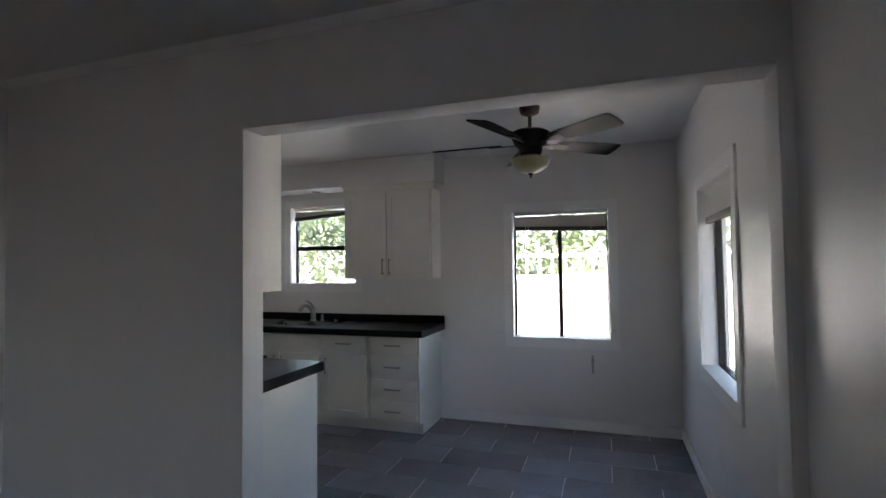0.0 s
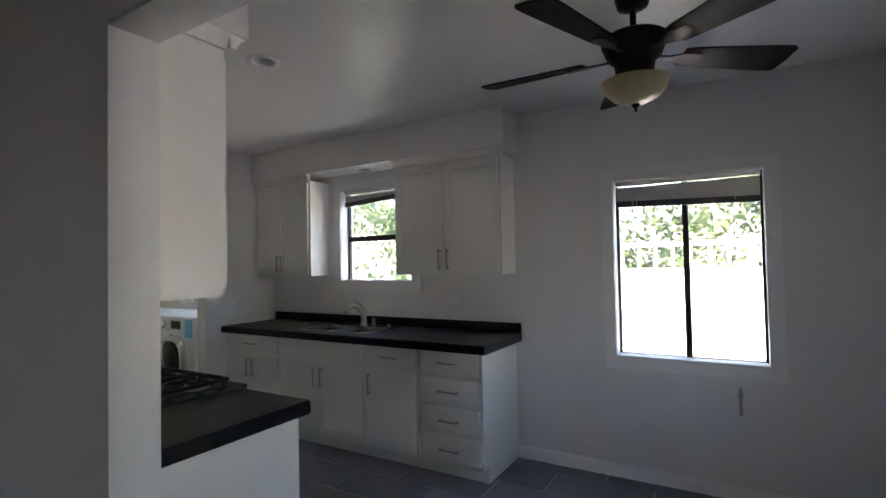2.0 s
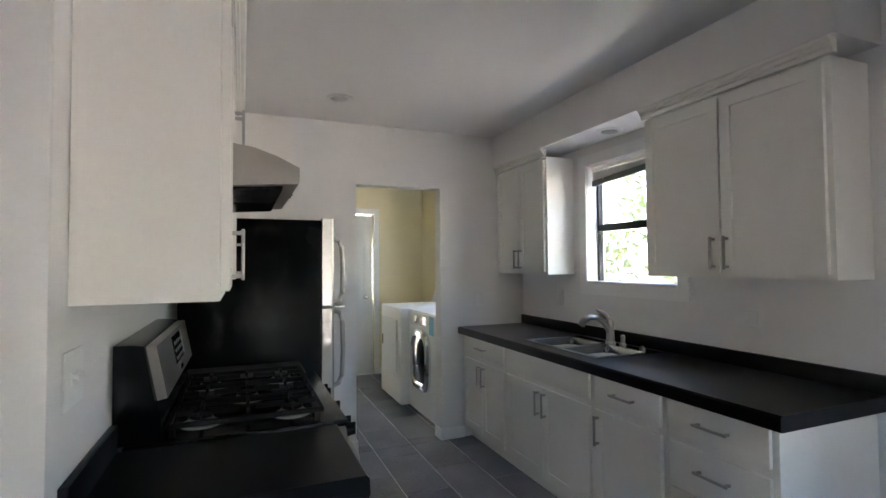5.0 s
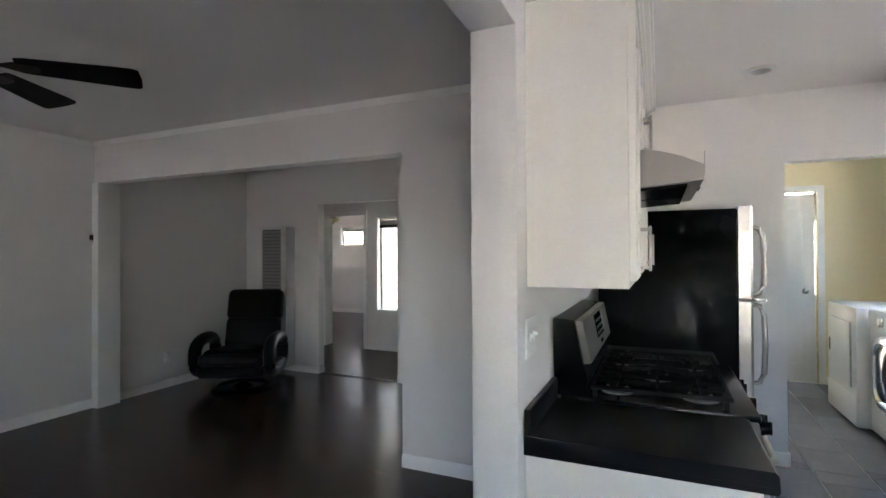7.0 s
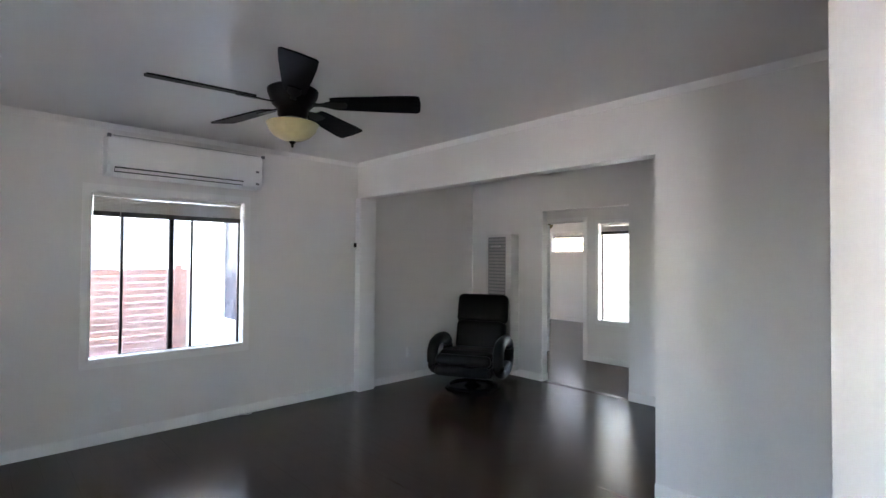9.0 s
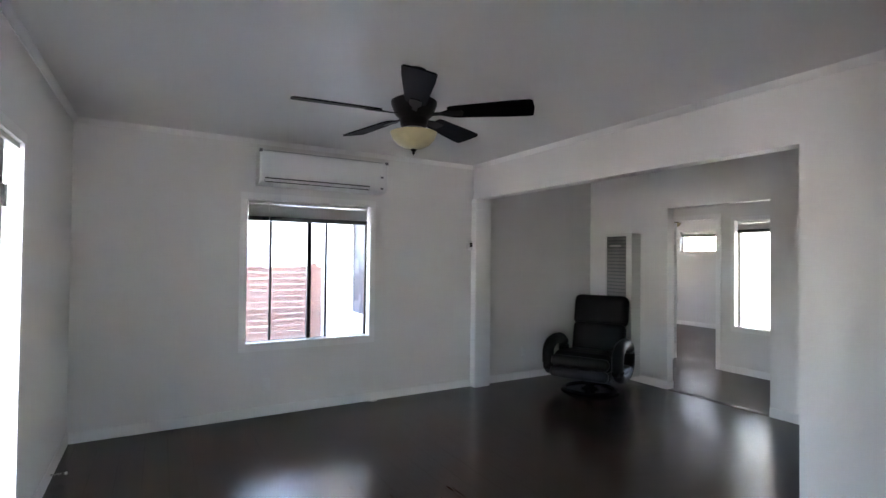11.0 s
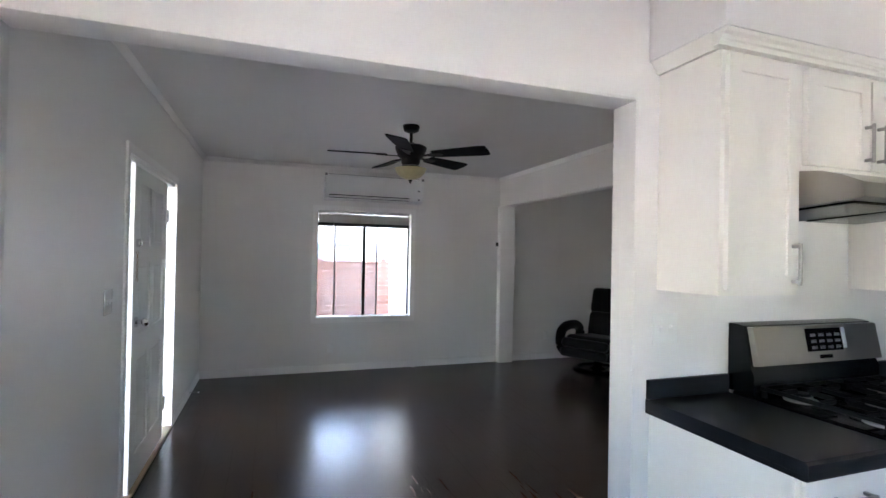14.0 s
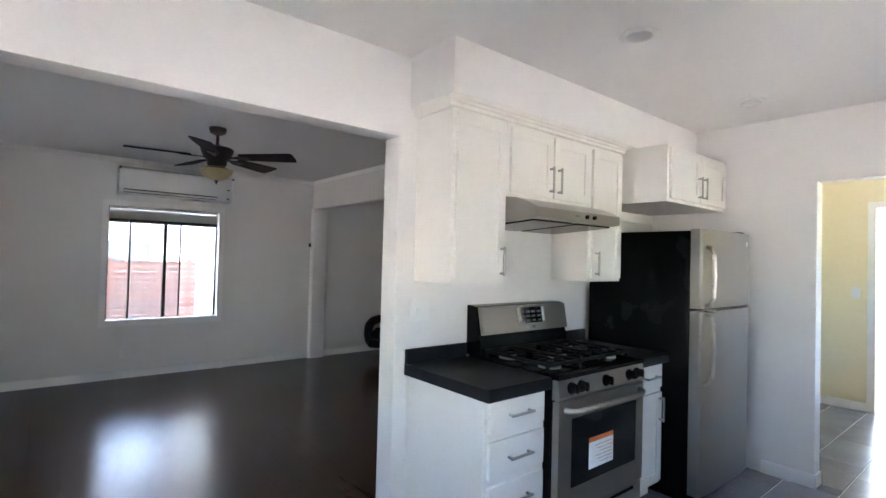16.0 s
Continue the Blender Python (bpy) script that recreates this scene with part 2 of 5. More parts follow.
def tube(bm, pts, r, seg=10, closed=False):
    pts = [Vector(p) for p in pts]
    rings, n = [], len(pts)
    for i, p in enumerate(pts):
        d = (pts[(i + 1) % n] - pts[i - 1]) if closed else (pts[min(i + 1, n - 1)] - pts[max(i - 1, 0)])
        d.normalize()
        u = d.cross(Vector((0, 0, 1)) if abs(d.z) < 0.9 else Vector((1, 0, 0))).normalized()
        v = d.cross(u)
        rr = r[i] if isinstance(r, (list, tuple)) else r
        rings.append([bm.verts.new(p + rr * (math.cos(2 * math.pi * k / seg) * u + math.sin(2 * math.pi * k / seg) * v)) for k in range(seg)])
    pairs = list(zip(rings, rings[1:])) + ([(rings[-1], rings[0])] if closed else [])
    for a, b in pairs:
        for k in range(seg):
            bm.faces.new((a[k], a[(k + 1) % seg], b[(k + 1) % seg], b[k]))
    if not closed:
        bm.faces.new(rings[0][::-1])
        bm.faces.new(rings[-1])
    return bm


def prism(bm, outline, axis, a, b):
    """Sweep a closed outline of (u, v) along an axis from a to b: x takes (y, z), y takes (x, z), z takes (x, y)."""
    def at(u, v, w):
        return {"x": (w, u, v), "y": (u, w, v), "z": (u, v, w)}[axis]
    lo = [bm.verts.new(at(u, v, a)) for u, v in outline]
    hi = [bm.verts.new(at(u, v, b)) for u, v in outline]
    k = len(outline)
    for i in range(k):
        bm.faces.new((lo[i], lo[(i + 1) % k], hi[(i + 1) % k], hi[i]))
    bm.faces.new(lo[::-1])
    bm.faces.new(hi)
    return bm


def pierced(bm, axis, w0, w1, u0, u1, v0, v1, holes):
    """A slab across an axis from w0 to w1 with openings (u0, u1, v0, v1) through it, as one closed mesh."""
    us = sorted({u0, u1, *[min(max(h[i], u0), u1) for h in holes for i in (0, 1)]})
    vs = sorted({v0, v1, *[min(max(h[i], v0), v1) for h in holes for i in (2, 3)]})

    def solid(i, j):
        if not (0 <= i < len(us) - 1 and 0 <= j < len(vs) - 1):
            return False
        u, v = (us[i] + us[i + 1]) / 2, (vs[j] + vs[j + 1]) / 2
        return not any(h[0] < u < h[1] and h[2] < v < h[3] for h in holes)

    def at(u, v, w):
        return {"x": (w, u, v), "y": (u, w, v), "z": (u, v, w)}[axis]
    seen = {}

    def vert(*p):
        if p not in seen:
            seen[p] = bm.verts.new(at(*p))
        return seen[p]

    for i in range(len(us) - 1):
        for j in range(len(vs) - 1):
            if not solid(i, j):
                continue
            a, b, c, d = us[i], us[i + 1], vs[j], vs[j + 1]
            for w in (w0, w1):
                bm.faces.new([vert(a, c, w), vert(b, c, w), vert(b, d, w), vert(a, d, w)])
            for (di, dj), (p, q) in {(-1, 0): ((a, c), (a, d)), (1, 0): ((b, c), (b, d)), (0, -1): ((a, c), (b, c)), (0, 1): ((a, d), (b, d))}.items():
                if not solid(i + di, j + dj):
                    bm.faces.new([vert(*p, w0), vert(*q, w0), vert(*q, w1), vert(*p, w1)])
    return bm


def wall(name, axis, w0, w1, u0, u1, holes=(), z1=2.52, label="white painted plaster wall", material=None):
    return structure(name, pierced(bmesh.new(), axis, w0, w1, u0, u1, 0.0, z1, list(holes)), material or WALL, label, "wall", 0)


# ---- large structure ----
XE, YB, YS, XK, XW, CZ = 0.73, 5.05, -2.14, -4.0, -2.985, 2.52
DOOR_E = (-0.53, 0.86, 0.0, 2.0)
WIN_E = (3.12, 4.02, 0.80, 1.93)
WIN_N = (-0.68, 0.168, 0.792, 1.958)
WIN_K = (-3.11, -2.33, 1.285, 2.115)
WIN_S = (-1.72, -0.546, 0.653, 1.973)
WIN_H = (-1.08, -0.60, 0.59, 1.985)
WIN_B = (-4.45, -2.95, 1.65, 2.10)
DOOR_L = (3.45, 4.37, 0.0, 2.10)

wall("wall_east", "x", XE, 0.88, -2.29, 5.2, [DOOR_E, WIN_E])
wall("wall_north", "y", YB, 5.2, -4.06, XE, [WIN_N, WIN_K])
# the opening is made up and out of view, to brighten the laundry
wall("wall_north_laundry", "y", YB, 5.2, -6.75, -4.06, [(-5.1, -4.22, 1.25, 2.15)], label="cream yellow painted laundry wall", material=YELLOW)
wall("wall_south", "y", -2.29, YS, -6.51, XE, [WIN_S])
wall("wall_partition", "y", 2.29, 2.42, -4.12, XE, [(-1.395, 0.695, 0.0, 2.10)], label="white wall with a wide cased opening")
wall("wall_laundry_south", "y", 2.29, 2.42, -6.75, -4.12, [], label="cream yellow painted laundry wall", material=YELLOW)
wall("wall_living_west", "x", -3.105, XW, YS, 2.29, [(-2.055, 1.185, 0.0, 2.13)], label="white wall with a wide opening under a beam")
wall("wall_alcove_north", "y", 1.20, 1.32, -6.39, -3.105)
wall("wall_alcove_west", "x", -4.97, -4.87, YS, 1.20, [(-0.985, 0.10, 0.0, 2.05)], label="white wall with an open doorway")
wall("wall_hall_west", "x", -6.51, -6.39, -5.2, 1.32, [(-2.04, -1.33, 0.0, 2.03), WIN_H])
wall("wall_bedroom_north", "y", -1.30, -1.18, -10.2, -6.51)
wall("wall_bedroom_west", "x", -10.35, -10.2, -5.35, -1.18, [WIN_B])
# unseen hole added in this wall so that daylight fills the bedroom
wall("wall_bedroom_south", "y", -5.35, -5.2, -10.2, -6.39, [(-9.0, -8.5, 1.2, 2.0)])
wall("wall_kitchen_west", "x", -4.12, XK, 2.42, YB, [(3.57, 4.27, 0.0, 2.05)], label="white wall with the laundry doorway")
wall("wall_laundry_west", "x", -6.75, -6.6, 2.42, YB, [DOOR_L], label="cream yellow painted laundry wall", material=YELLOW)

CANS = [(-2.075, 3.35), (-3.46, 3.345)]
structure("ceiling", pierced(bmesh.new(), "z", CZ, CZ + 0.10, -10.4, 0.95, -5.4, 5.25, [(x - 0.056, x + 0.056, y - 0.056, y + 0.056) for x, y in CANS]), CEIL, "smooth white painted ceiling", "ceiling", 0)
# unseen roof; the east overhang is stretched to dim the east window
structure("roof", prism(bmesh.new(), [(-2.9, 2.64), (5.42, 2.64), (5.42, 2.70), (1.3, 3.5), (-2.9, 2.70)], "x", -7.1, 2.7), ROOF, "low pitched shingle roof, unseen east eave widened to cut window light", "roof")
# long west eave, out of view, keeps direct sun off the bedroom window
structure("roof_bedroom", prism(bmesh.new(), [(-5.9, 2.62), (-0.7, 2.62), (-0.7, 2.68), (-3.3, 3.6), (-5.9, 2.68)], "x", -11.7, -7.35), ROOF, "unseen low pitched shingle bedroom roof, west eave added to block the sun", "roof")
slab = structure("floor", bx(-10.4, 0.9, -5.4, 5.25, -0.12, -0.012), SUBFLOOR, "dark floor base under the planks", "floor", 0)
structure("floor_tile_bed", bx(-6.7, XE + 0.1, 2.30, YB + 0.05, -0.011, -0.003), GROUT, "pale grey grout between tiles", "floor", 0)

# soffits over the cabinets
structure("soffit_sink", bx(XK, -1.345, 4.755, YB, 2.26, CZ), WALL, "white boxed soffit over the sink cabinets", "soffit", 0)
structure("soffit_stove", bx(XK, -1.45, 2.42, 2.775, 2.255, CZ), WALL, "white boxed soffit over the stove cabinets", "soffit", 0)
# stub of the pilaster at the south end of the beam
structure("pilaster", bx(-3.17, -2.96, YS, -2.045, 0.0, 2.13, 0.004), TRIM, "white painted corner post under the beam", "trim")


def baseboard(name, axis, w, side, a, b, h=0.088):
    """A board along a wall at w whose room lies on that side (+1 or -1)."""
    prof = [(w, 0.0), (w + side * 0.014, 0.0), (w + side * 0.014, h - 0.018), (w + side * 0.006, h), (w, h)]
    bm = bmesh.new()
    if axis == "x":
        prism(bm, prof, "y", a, b)
    else:
        prism(bm, prof, "x", a, b)
    return structure(name, bm, TRIM, "white painted wooden baseboard", "baseboard")


for row in (("x", XE, -1, YS, -0.60), ("x", XE, -1, 0.93, 2.29), ("x", XE, -1, 2.42, YB), ("y", YB, -1, -1.395, XE - 0.014), ("y", YS, 1, -2.96, XE - 0.014),
            ("y", YS, 1, -4.87, -3.17), ("x", -4.87, 1, YS + 0.014, -0.985), ("x", -4.87, 1, 0.10, 1.2), ("y", 2.29, -1, XW, -1.395), ("x", XW, 1, 1.185, 2.276),
            ("x", XK, 1, 3.26, 3.57), ("x", XK, 1, 4.27, 4.47), ("x", -6.39, 1, -1.26, 1.2), ("x", -10.2, 1, -5.2, -1.3), ("x", -6.6, 1, 2.42, 3.38), ("x", -6.6, 1, 4.44, YB),
            ("y", 2.29, -1, 0.697, XE - 0.014), ("y", 2.42, 1, 0.697, XE - 0.014)):
    baseboard("baseboard", *row)
# returns of the board round the doorway ends
structure("baseboard_return", bx(-4.97, -4.8565, -0.9845, -0.972, 0, 0.088, 0.003), TRIM, "white baseboard wrapped round the doorway end", "baseboard")
structure("baseboard_return", bx(-4.12, -3.9865, 4.257, 4.2695, 0, 0.088, 0.003), TRIM, "white baseboard wrapped round the doorway end", "baseboard")
structure("baseboard_return", bx(-4.12, -3.9865, 3.5705, 3.583, 0, 0.088, 0.003), TRIM, "white baseboard wrapped round the doorway end", "baseboard")


def crown(axis, w, side, a, b):
    prof = [(w, CZ - 0.042), (w + side * 0.006, CZ - 0.042), (w + side * 0.012, CZ - 0.030), (w + side * 0.026, CZ - 0.012), (w + side * 0.030, CZ), (w, CZ)]
    bm = bmesh.new()
    prism(bm, prof, "y" if axis == "x" else "x", a, b)
    structure("crown_moulding", bm, TRIM, "narrow white crown moulding", "trim")


crown("x", XE, -1, YS, 2.29)
crown("y", YS, 1, XW, XE)
crown("x", XW, 1, YS, 2.29)
crown("y", 2.29, -1, XW, XE)


# ---- windows and doors ----
def frame_bars(bm, axis, w0, w1, u0, u1, v0, v1, t):
    return pierced(bm, axis, w0, w1, u0, u1, v0, v1, [(u0 + t, u1 - t, v0 + t, v1 - t)])


def flat(axis, w0, w1, u0, u1, v0, v1, bevel=0.0):
    if axis == "x":
        return bx(w0, w1, u0, u1, v0, v1, bevel)
    return bx(u0, u1, w0, w1, v0, v1, bevel)


def window(name, axis, hole, inner, outer, kind, label, casing=0.075, screens=(), mesh=(), mesh_material=None):
    """A dark aluminium window near the outer face of a wall; kind: slide, hung or fixed. inner is the room face of the wall."""
    u0, u1, v0, v1 = hole
    s = 1 if outer > inner else -1
    at = (0, 0, 0)
    ob = thing(name, at, label, "window")
    ob["kind"] = "structure"
    w0, w1 = sorted((inner + s * 0.085, inner + s * 0.125))
    e = 0.001
    part("window_frame", frame_bars(bmesh.new(), axis, w0, w1, u0 + e, u1 - e, v0 + e, v1 - e, 0.015), BRONZE, ob)
    wm = (w0 + w1) / 2
    if kind == "slide":
        um = (u0 + u1) / 2
        part("mullion", flat(axis, w0 - 0.004, w1 + 0.004, um - 0.018, um + 0.018, v0 + 0.016, v1 - 0.016, 0.003), BRONZE, ob)
        cells = [(u0 + 0.016, um - 0.019, v0 + 0.016, v1 - 0.016), (um + 0.019, u1 - 0.016, v0 + 0.016, v1 - 0.016)]
    elif kind == "hung":
        vm = v0 + (v1 - v0) * 0.47
        part("mullion", flat(axis, w0 - 0.004, w1 + 0.004, u0 + 0.016, u1 - 0.016, vm - 0.024, vm + 0.024, 0.003), BRONZE, ob)
        cells = [(u0 + 0.016, u1 - 0.016, v0 + 0.016, vm - 0.025), (u0 + 0.016, u1 - 0.016, vm + 0.025, v1 - 0.016)]
    else:
        cells = [(u0 + 0.016, u1 - 0.016, v0 + 0.016, v1 - 0.016)]
    for c in cells:
        g = part("pane", flat(axis, wm - 0.003, wm + 0.003, *c), GLASS, ob)
        g.visible_shadow = False
    for u in screens:
        part("sash_stile", flat(axis, w0 + 0.002, w1 - 0.002, u - 0.009, u + 0.009, v0 + 0.016, v1 - 0.016, 0.002), BRONZE, ob)
    for u in mesh:
        wo = inner + s * 0.132
        g = part("window_screen", flat(axis, wo - 0.0008, wo + 0.0008, u[0], u[1], v0 + 0.012, v1 - 0.012), mesh_material or SCREEN, ob, "fine grey screen that dims and hazes the window")
        g.visible_shadow = False
    # lining of the reveal and casing on the room face
    c0, c1 = sorted((inner - s * 0.0, inner - s * 0.013))
    k = casing
    if k:
        cas = bmesh.new()
        pierced(cas, axis, c0, c1, u0 - k, u1 + k, v0 - k, v1 + k, [(u0 - 0.004, u1 + 0.004, v0 - 0.004, v1 + 0.004)])
        part("casing", cas, TRIM, ob, "white painted flat wooden casing")
    a, b = sorted((inner - s * 0.020, inner + s * 0.083))
    part("window_sill", flat(axis, a, b, u0 + 0.002, u1 - 0.002, v0 + 0.001, v0 + 0.014, 0.003), TRIM, ob, "white painted window sill")
    return ob


def mini_blind(axis, hole, inner, outer, drop, tilt, wand):
    """A raised blind stacked under its head rail, its bottom rail hanging out of level."""
    u0, u1, v0, v1 = hole
    s = 1 if outer > inner else -1
    u0, u1, v1 = u0 + 0.012, u1 - 0.012, v1 - 0.003
    w = inner + s * 0.045
    ob = thing("mini_blind", (w if axis == "x" else (u0 + u1) / 2, (u0 + u1) / 2 if axis == "x" else w, v1 - drop), "raised white slatted blind under the window head", "blind", "raised window blinds")
    part("head_rail", flat(axis, w - 0.018, w + 0.018, u0, u1, v1 - 0.028, v1, 0.003), BLIND, ob)
    n = max(6, int(drop / 0.0085))
    for i in range(n):
        f = (i + 1) / (n + 1)
        z = v1 - 0.032 - f * (drop - 0.05)
        bm = flat(axis, w - 0.012, w + 0.012, u0 + 0.004, u1 - 0.004, z - 0.0022, z + 0.0022)
        mid = (u0 + u1) / 2
        for v in bm.verts:
            u = v.co.y if axis == "x" else v.co.x
            across = (v.co.x if axis == "x" else v.co.y) - w
            v.co.z += f * tilt * (u - mid) / (u1 - u0) + across * (0.30 if i % 2 else 0.12)
        part("slat", bm, BLIND, ob)
    bm = flat(axis, w - 0.014, w + 0.014, u0 + 0.002, u1 - 0.002, v1 - drop - 0.014, v1 - drop + 0.026, 0.003)
    mid = (u0 + u1) / 2
    for v in bm.verts:
        u = v.co.y if axis == "x" else v.co.x
        v.co.z += tilt * (u - mid) / (u1 - u0)
    part("bottom_rail", bm, RAIL, ob, "bottom rail, its backlit shade put into dark grey")
    for f in (0.16, 0.84):
        u = u0 + f * (u1 - u0)
        part("ladder_cord", flat(axis, w - 0.016, w - 0.0145, u - 0.003, u + 0.003, v1 - drop, v1 - 0.028), BLIND, ob)
    if wand:
        u = u0 + wand[0] * (u1 - u0)
        p = (w - s * 0.024, u) if axis == "x" else (u, w - s * 0.024)
        part("tilt_wand", cyl(bmesh.new(), (*p, v1 - 0.03), (*p, v1 - wand[1]), 0.0035, seg=8), BLIND, ob)
    return ob


window("window_1", "y", WIN_N, YB, 5.2, "slide", "dark aluminium sliding window with a white casing", 0.08, mesh=[(-0.665, 0.155)], mesh_material=SCREEN_HAZE)
window("window_2", "x", WIN_E, XE, 0.88, "slide", "dark aluminium sliding window with a white casing", 0.08, mesh=[(3.135, 4.005)], mesh_material=SCREEN_HAZE)
window("window_3", "y", WIN_K, YB, 5.2, "hung", "dark aluminium hung window over the sink", 0.08, mesh=[(-3.095, -2.345)], mesh_material=SCREEN_HAZE)
window("window_4", "y", WIN_S, YS, -2.29, "slide", "dark aluminium sliding window in a white reveal", 0.06, (-0.77, -1.30), [(-1.29, -0.56)])
window("window_5", "x", WIN_H, -6.39, -6.51, "fixed", "tall narrow bright hall window", 0.05)
window("window_6", "x", WIN_B, -10.2, -10.35, "fixed", "small high bedroom window", 0.05, mesh=[(-4.43, -2.97)], mesh_material=SCREEN_SUN)
mini_blind("y", WIN_N, YB, 5.2, 0.165, -0.025, (0.13, 0.50))
mini_blind("x", WIN_E, XE, 0.88, 0.20, 0.0, None)
mini_blind("y", WIN_K, YB, 5.2, 0.10, 0.05, None)
mini_blind("y", WIN_S, YS, -2.29, 0.17, 0.0, (0.84, 0.62))
mini_blind("x", WIN_H, -6.39, -6.51, 0.14, 0.0, None)
mini_blind("x", WIN_B, -10.2, -10.35, 0.10, 0.0, (0.25, 0.75))

# wide cased opening: thin lining boards
lin = thing("opening_lining", (-0.36, 2.355, 0), "white painted lining of the wide opening", "trim")
lin["kind"] = "structure"
part("jamb", bx(-1.398, -1.386, 2.287, 2.423, 0.0, 2.104, 0.002), LINING, lin)
part("jamb", bx(0.683, 0.697, 2.287, 2.423, 0.0, 2.104, 0.002), LINING, lin)
part("head", bx(-1.386, 0.683, 2.287, 2.423, 2.092, 2.104, 0.002), LINING, lin)


def knob_set(parent, x, y, z, s):
    """A round knob on a wall-parallel door face at x, out towards s."""
    bm = bmesh.new()
    cyl(bm, (x, y, z), (x + s * 0.008, y, z), 0.032, seg=20)
    cyl(bm, (x + s * 0.006, y, z), (x + s * 0.040, y, z), 0.011, seg=12)
    bmesh.ops.create_uvsphere(bm, u_segments=16, v_segments=10, radius=0.027, matrix=Matrix.LocRotScale((x + s * 0.052, y, z), None, (0.8, 1, 1)))
    return part("door_knob", bm, CHROME, parent, "polished round door knob")


def panel_door_mesh(x0, x1, y0, y1, z0, z1, rows, face):
    """A slab across x with sunk panels with raised fields in two columns on both faces."""
    bm = bmesh.new()
    w = y1 - y0
    cols = [(y0 + 0.13 * w, y0 + 0.46 * w), (y0 + 0.54 * w, y0 + 0.87 * w)]
    holes = [(a, b, c, d) for a, b in cols for c, d in rows]
    d = 0.010
    box(bm, x0 + d, x1 - d, y0, y1, z0, z1)
    pierced(bm, "x", x0, x0 + d + 0.001, y0, y1, z0, z1, holes)
    pierced(bm, "x", x1 - d - 0.001, x1, y0, y1, z0, z1, holes)
    for a, b, c, e in holes:
        box(bm, x0 + 0.003, x0 + d + 0.002, a + 0.03, b - 0.03, c + 0.03, e - 0.03, 0.0045, 1)
    return bm


entry = thing("door_1", (0.76, 0.19, 0), "white six-panel entry door between bright sidelights", "door")
entry["kind"] = "structure"
part("door_leaf", panel_door_mesh(0.742, 0.786, -0.275, 0.655, 0.012, 1.965, [(0.20, 0.80), (0.94, 1.38), (1.48, 1.87)], -1), DOORP, entry, "white painted six-panel leaf")
knob_set(entry, 0.742, 0.585, 1.02, -1)
bm = cyl(bmesh.new(), (0.742, 0.585, 1.50), (0.722, 0.585, 1.50), 0.026, seg=18)
box(bm, 0.712, 0.724, 0.577, 0.593, 1.482, 1.518, 0.003)
part("deadbolt", bm, CHROME, entry, "polished deadbolt turn")
bm = bmesh.new()
for i in range(9):
    z = 1.44 - 0.020 * i
    tube(bm, [(0.733, 0.612 + 0.006 * math.cos(a), z + 0.011 * math.sin(a)) if i % 2 else (0.733 + 0.006 * math.cos(a), 0.612, z + 0.011 * math.sin(a)) for a in [k * math.pi / 4 for k in range(8)]], 0.0018, 6, True)
part("door_chain", bm, BRASS, entry, "hanging brass door chain")
for z in (0.28, 1.72):
    bm = cyl(bmesh.new(), (0.736, -0.284, z - 0.05), (0.736, -0.284, z + 0.05), 0.008, seg=10)
    box(bm, 0.736, 0.742, -0.305, -0.25, z - 0.048, z + 0.048)
    part("hinge", bm, NICKEL, entry, "steel butt hinge")
part("frame_post", bx(0.735, 0.86, 0.660, 0.690, 0.0, 1.985, 0.003), TRIM, entry)
part("frame_post", bx(0.765, 0.86, -0.305, -0.280, 0.0, 1.985, 0.003), TRIM, entry)
part("frame_head", bx(0.735, 0.87, -0.53, 0.86, 1.972, 1.999, 0.003), TRIM, entry)
for y0, y1 in ((0.692, 0.856), (-0.528, -0.307)):
    g = part("sidelight_pane", bx(0.80, 0.806, y0, y1, 0.03, 1.97), GLASS, entry, "tall narrow clear sidelight pane")
    g.visible_shadow = False
part("threshold", bx(0.715, 0.90, -0.53, 0.86, 0.0005, 0.020, 0.006), BRASS, entry, "worn oak threshold")
cas = pierced(bmesh.new(), "x", XE - 0.012, XE, -0.585, 0.915, 0.0, 2.055, [(-0.53, 0.86, -1, 2.0)])
part("casing", cas, TRIM, entry, "white painted flat casing")

back = thing("door_2", (-6.66, 3.9, 0), "white laundry back door with daylight round its edges", "door")
back["kind"] = "structure"
part("door_leaf", panel_door_mesh(-6.70, -6.66, 3.53, 4.358, 0.002, 2.080, [(0.20, 0.80), (0.94, 1.38), (1.48, 1.92)], 1), DOORP, back)
# strips added to block the gap, leaving one daylight slit between them
part("gap_filler", bx(-6.72, -6.665, 4.359, 4.369, 0.0, 0.96), TRIM, back)
part("gap_filler", bx(-6.72, -6.665, 4.359, 4.369, 1.78, 2.099), TRIM, back)
knob_set(back, -6.66, 4.27, 1.0, 1)
cas = pierced(bmesh.new(), "x", -6.6, -6.588, 3.385, 4.435, 0.0, 2.165, [(3.45, 4.37, -1, 2.10)])
part("casing", cas, TRIM, back, "white painted flat casing")

inner_door = thing("door_3", (-6.53, -2.03, 0), "white panelled bedroom door standing open", "door")
inner_door["kind"] = "structure"
bm = bmesh.new()
box(bm, -7.22, -6.52, -2.035, -1.998, 0.012, 2.015)
SWING = Matrix.Translation((-6.52, -2.035, 0)) @ Matrix.Rotation(radians(80), 4, "Z") @ Matrix.Translation((6.52, 2.035, 0))
bm.transform(SWING)
part("door_leaf", bm, DOORP, inner_door)
bm = cyl(bmesh.new(), (-7.15, -1.998, 1.0), (-7.15, -1.95, 1.0), 0.012, seg=12)
bmesh.ops.create_uvsphere(bm, u_segments=14, v_segments=8, radius=0.027, matrix=Matrix.Translation((-7.15, -1.945, 1.0)))
bm.transform(SWING)
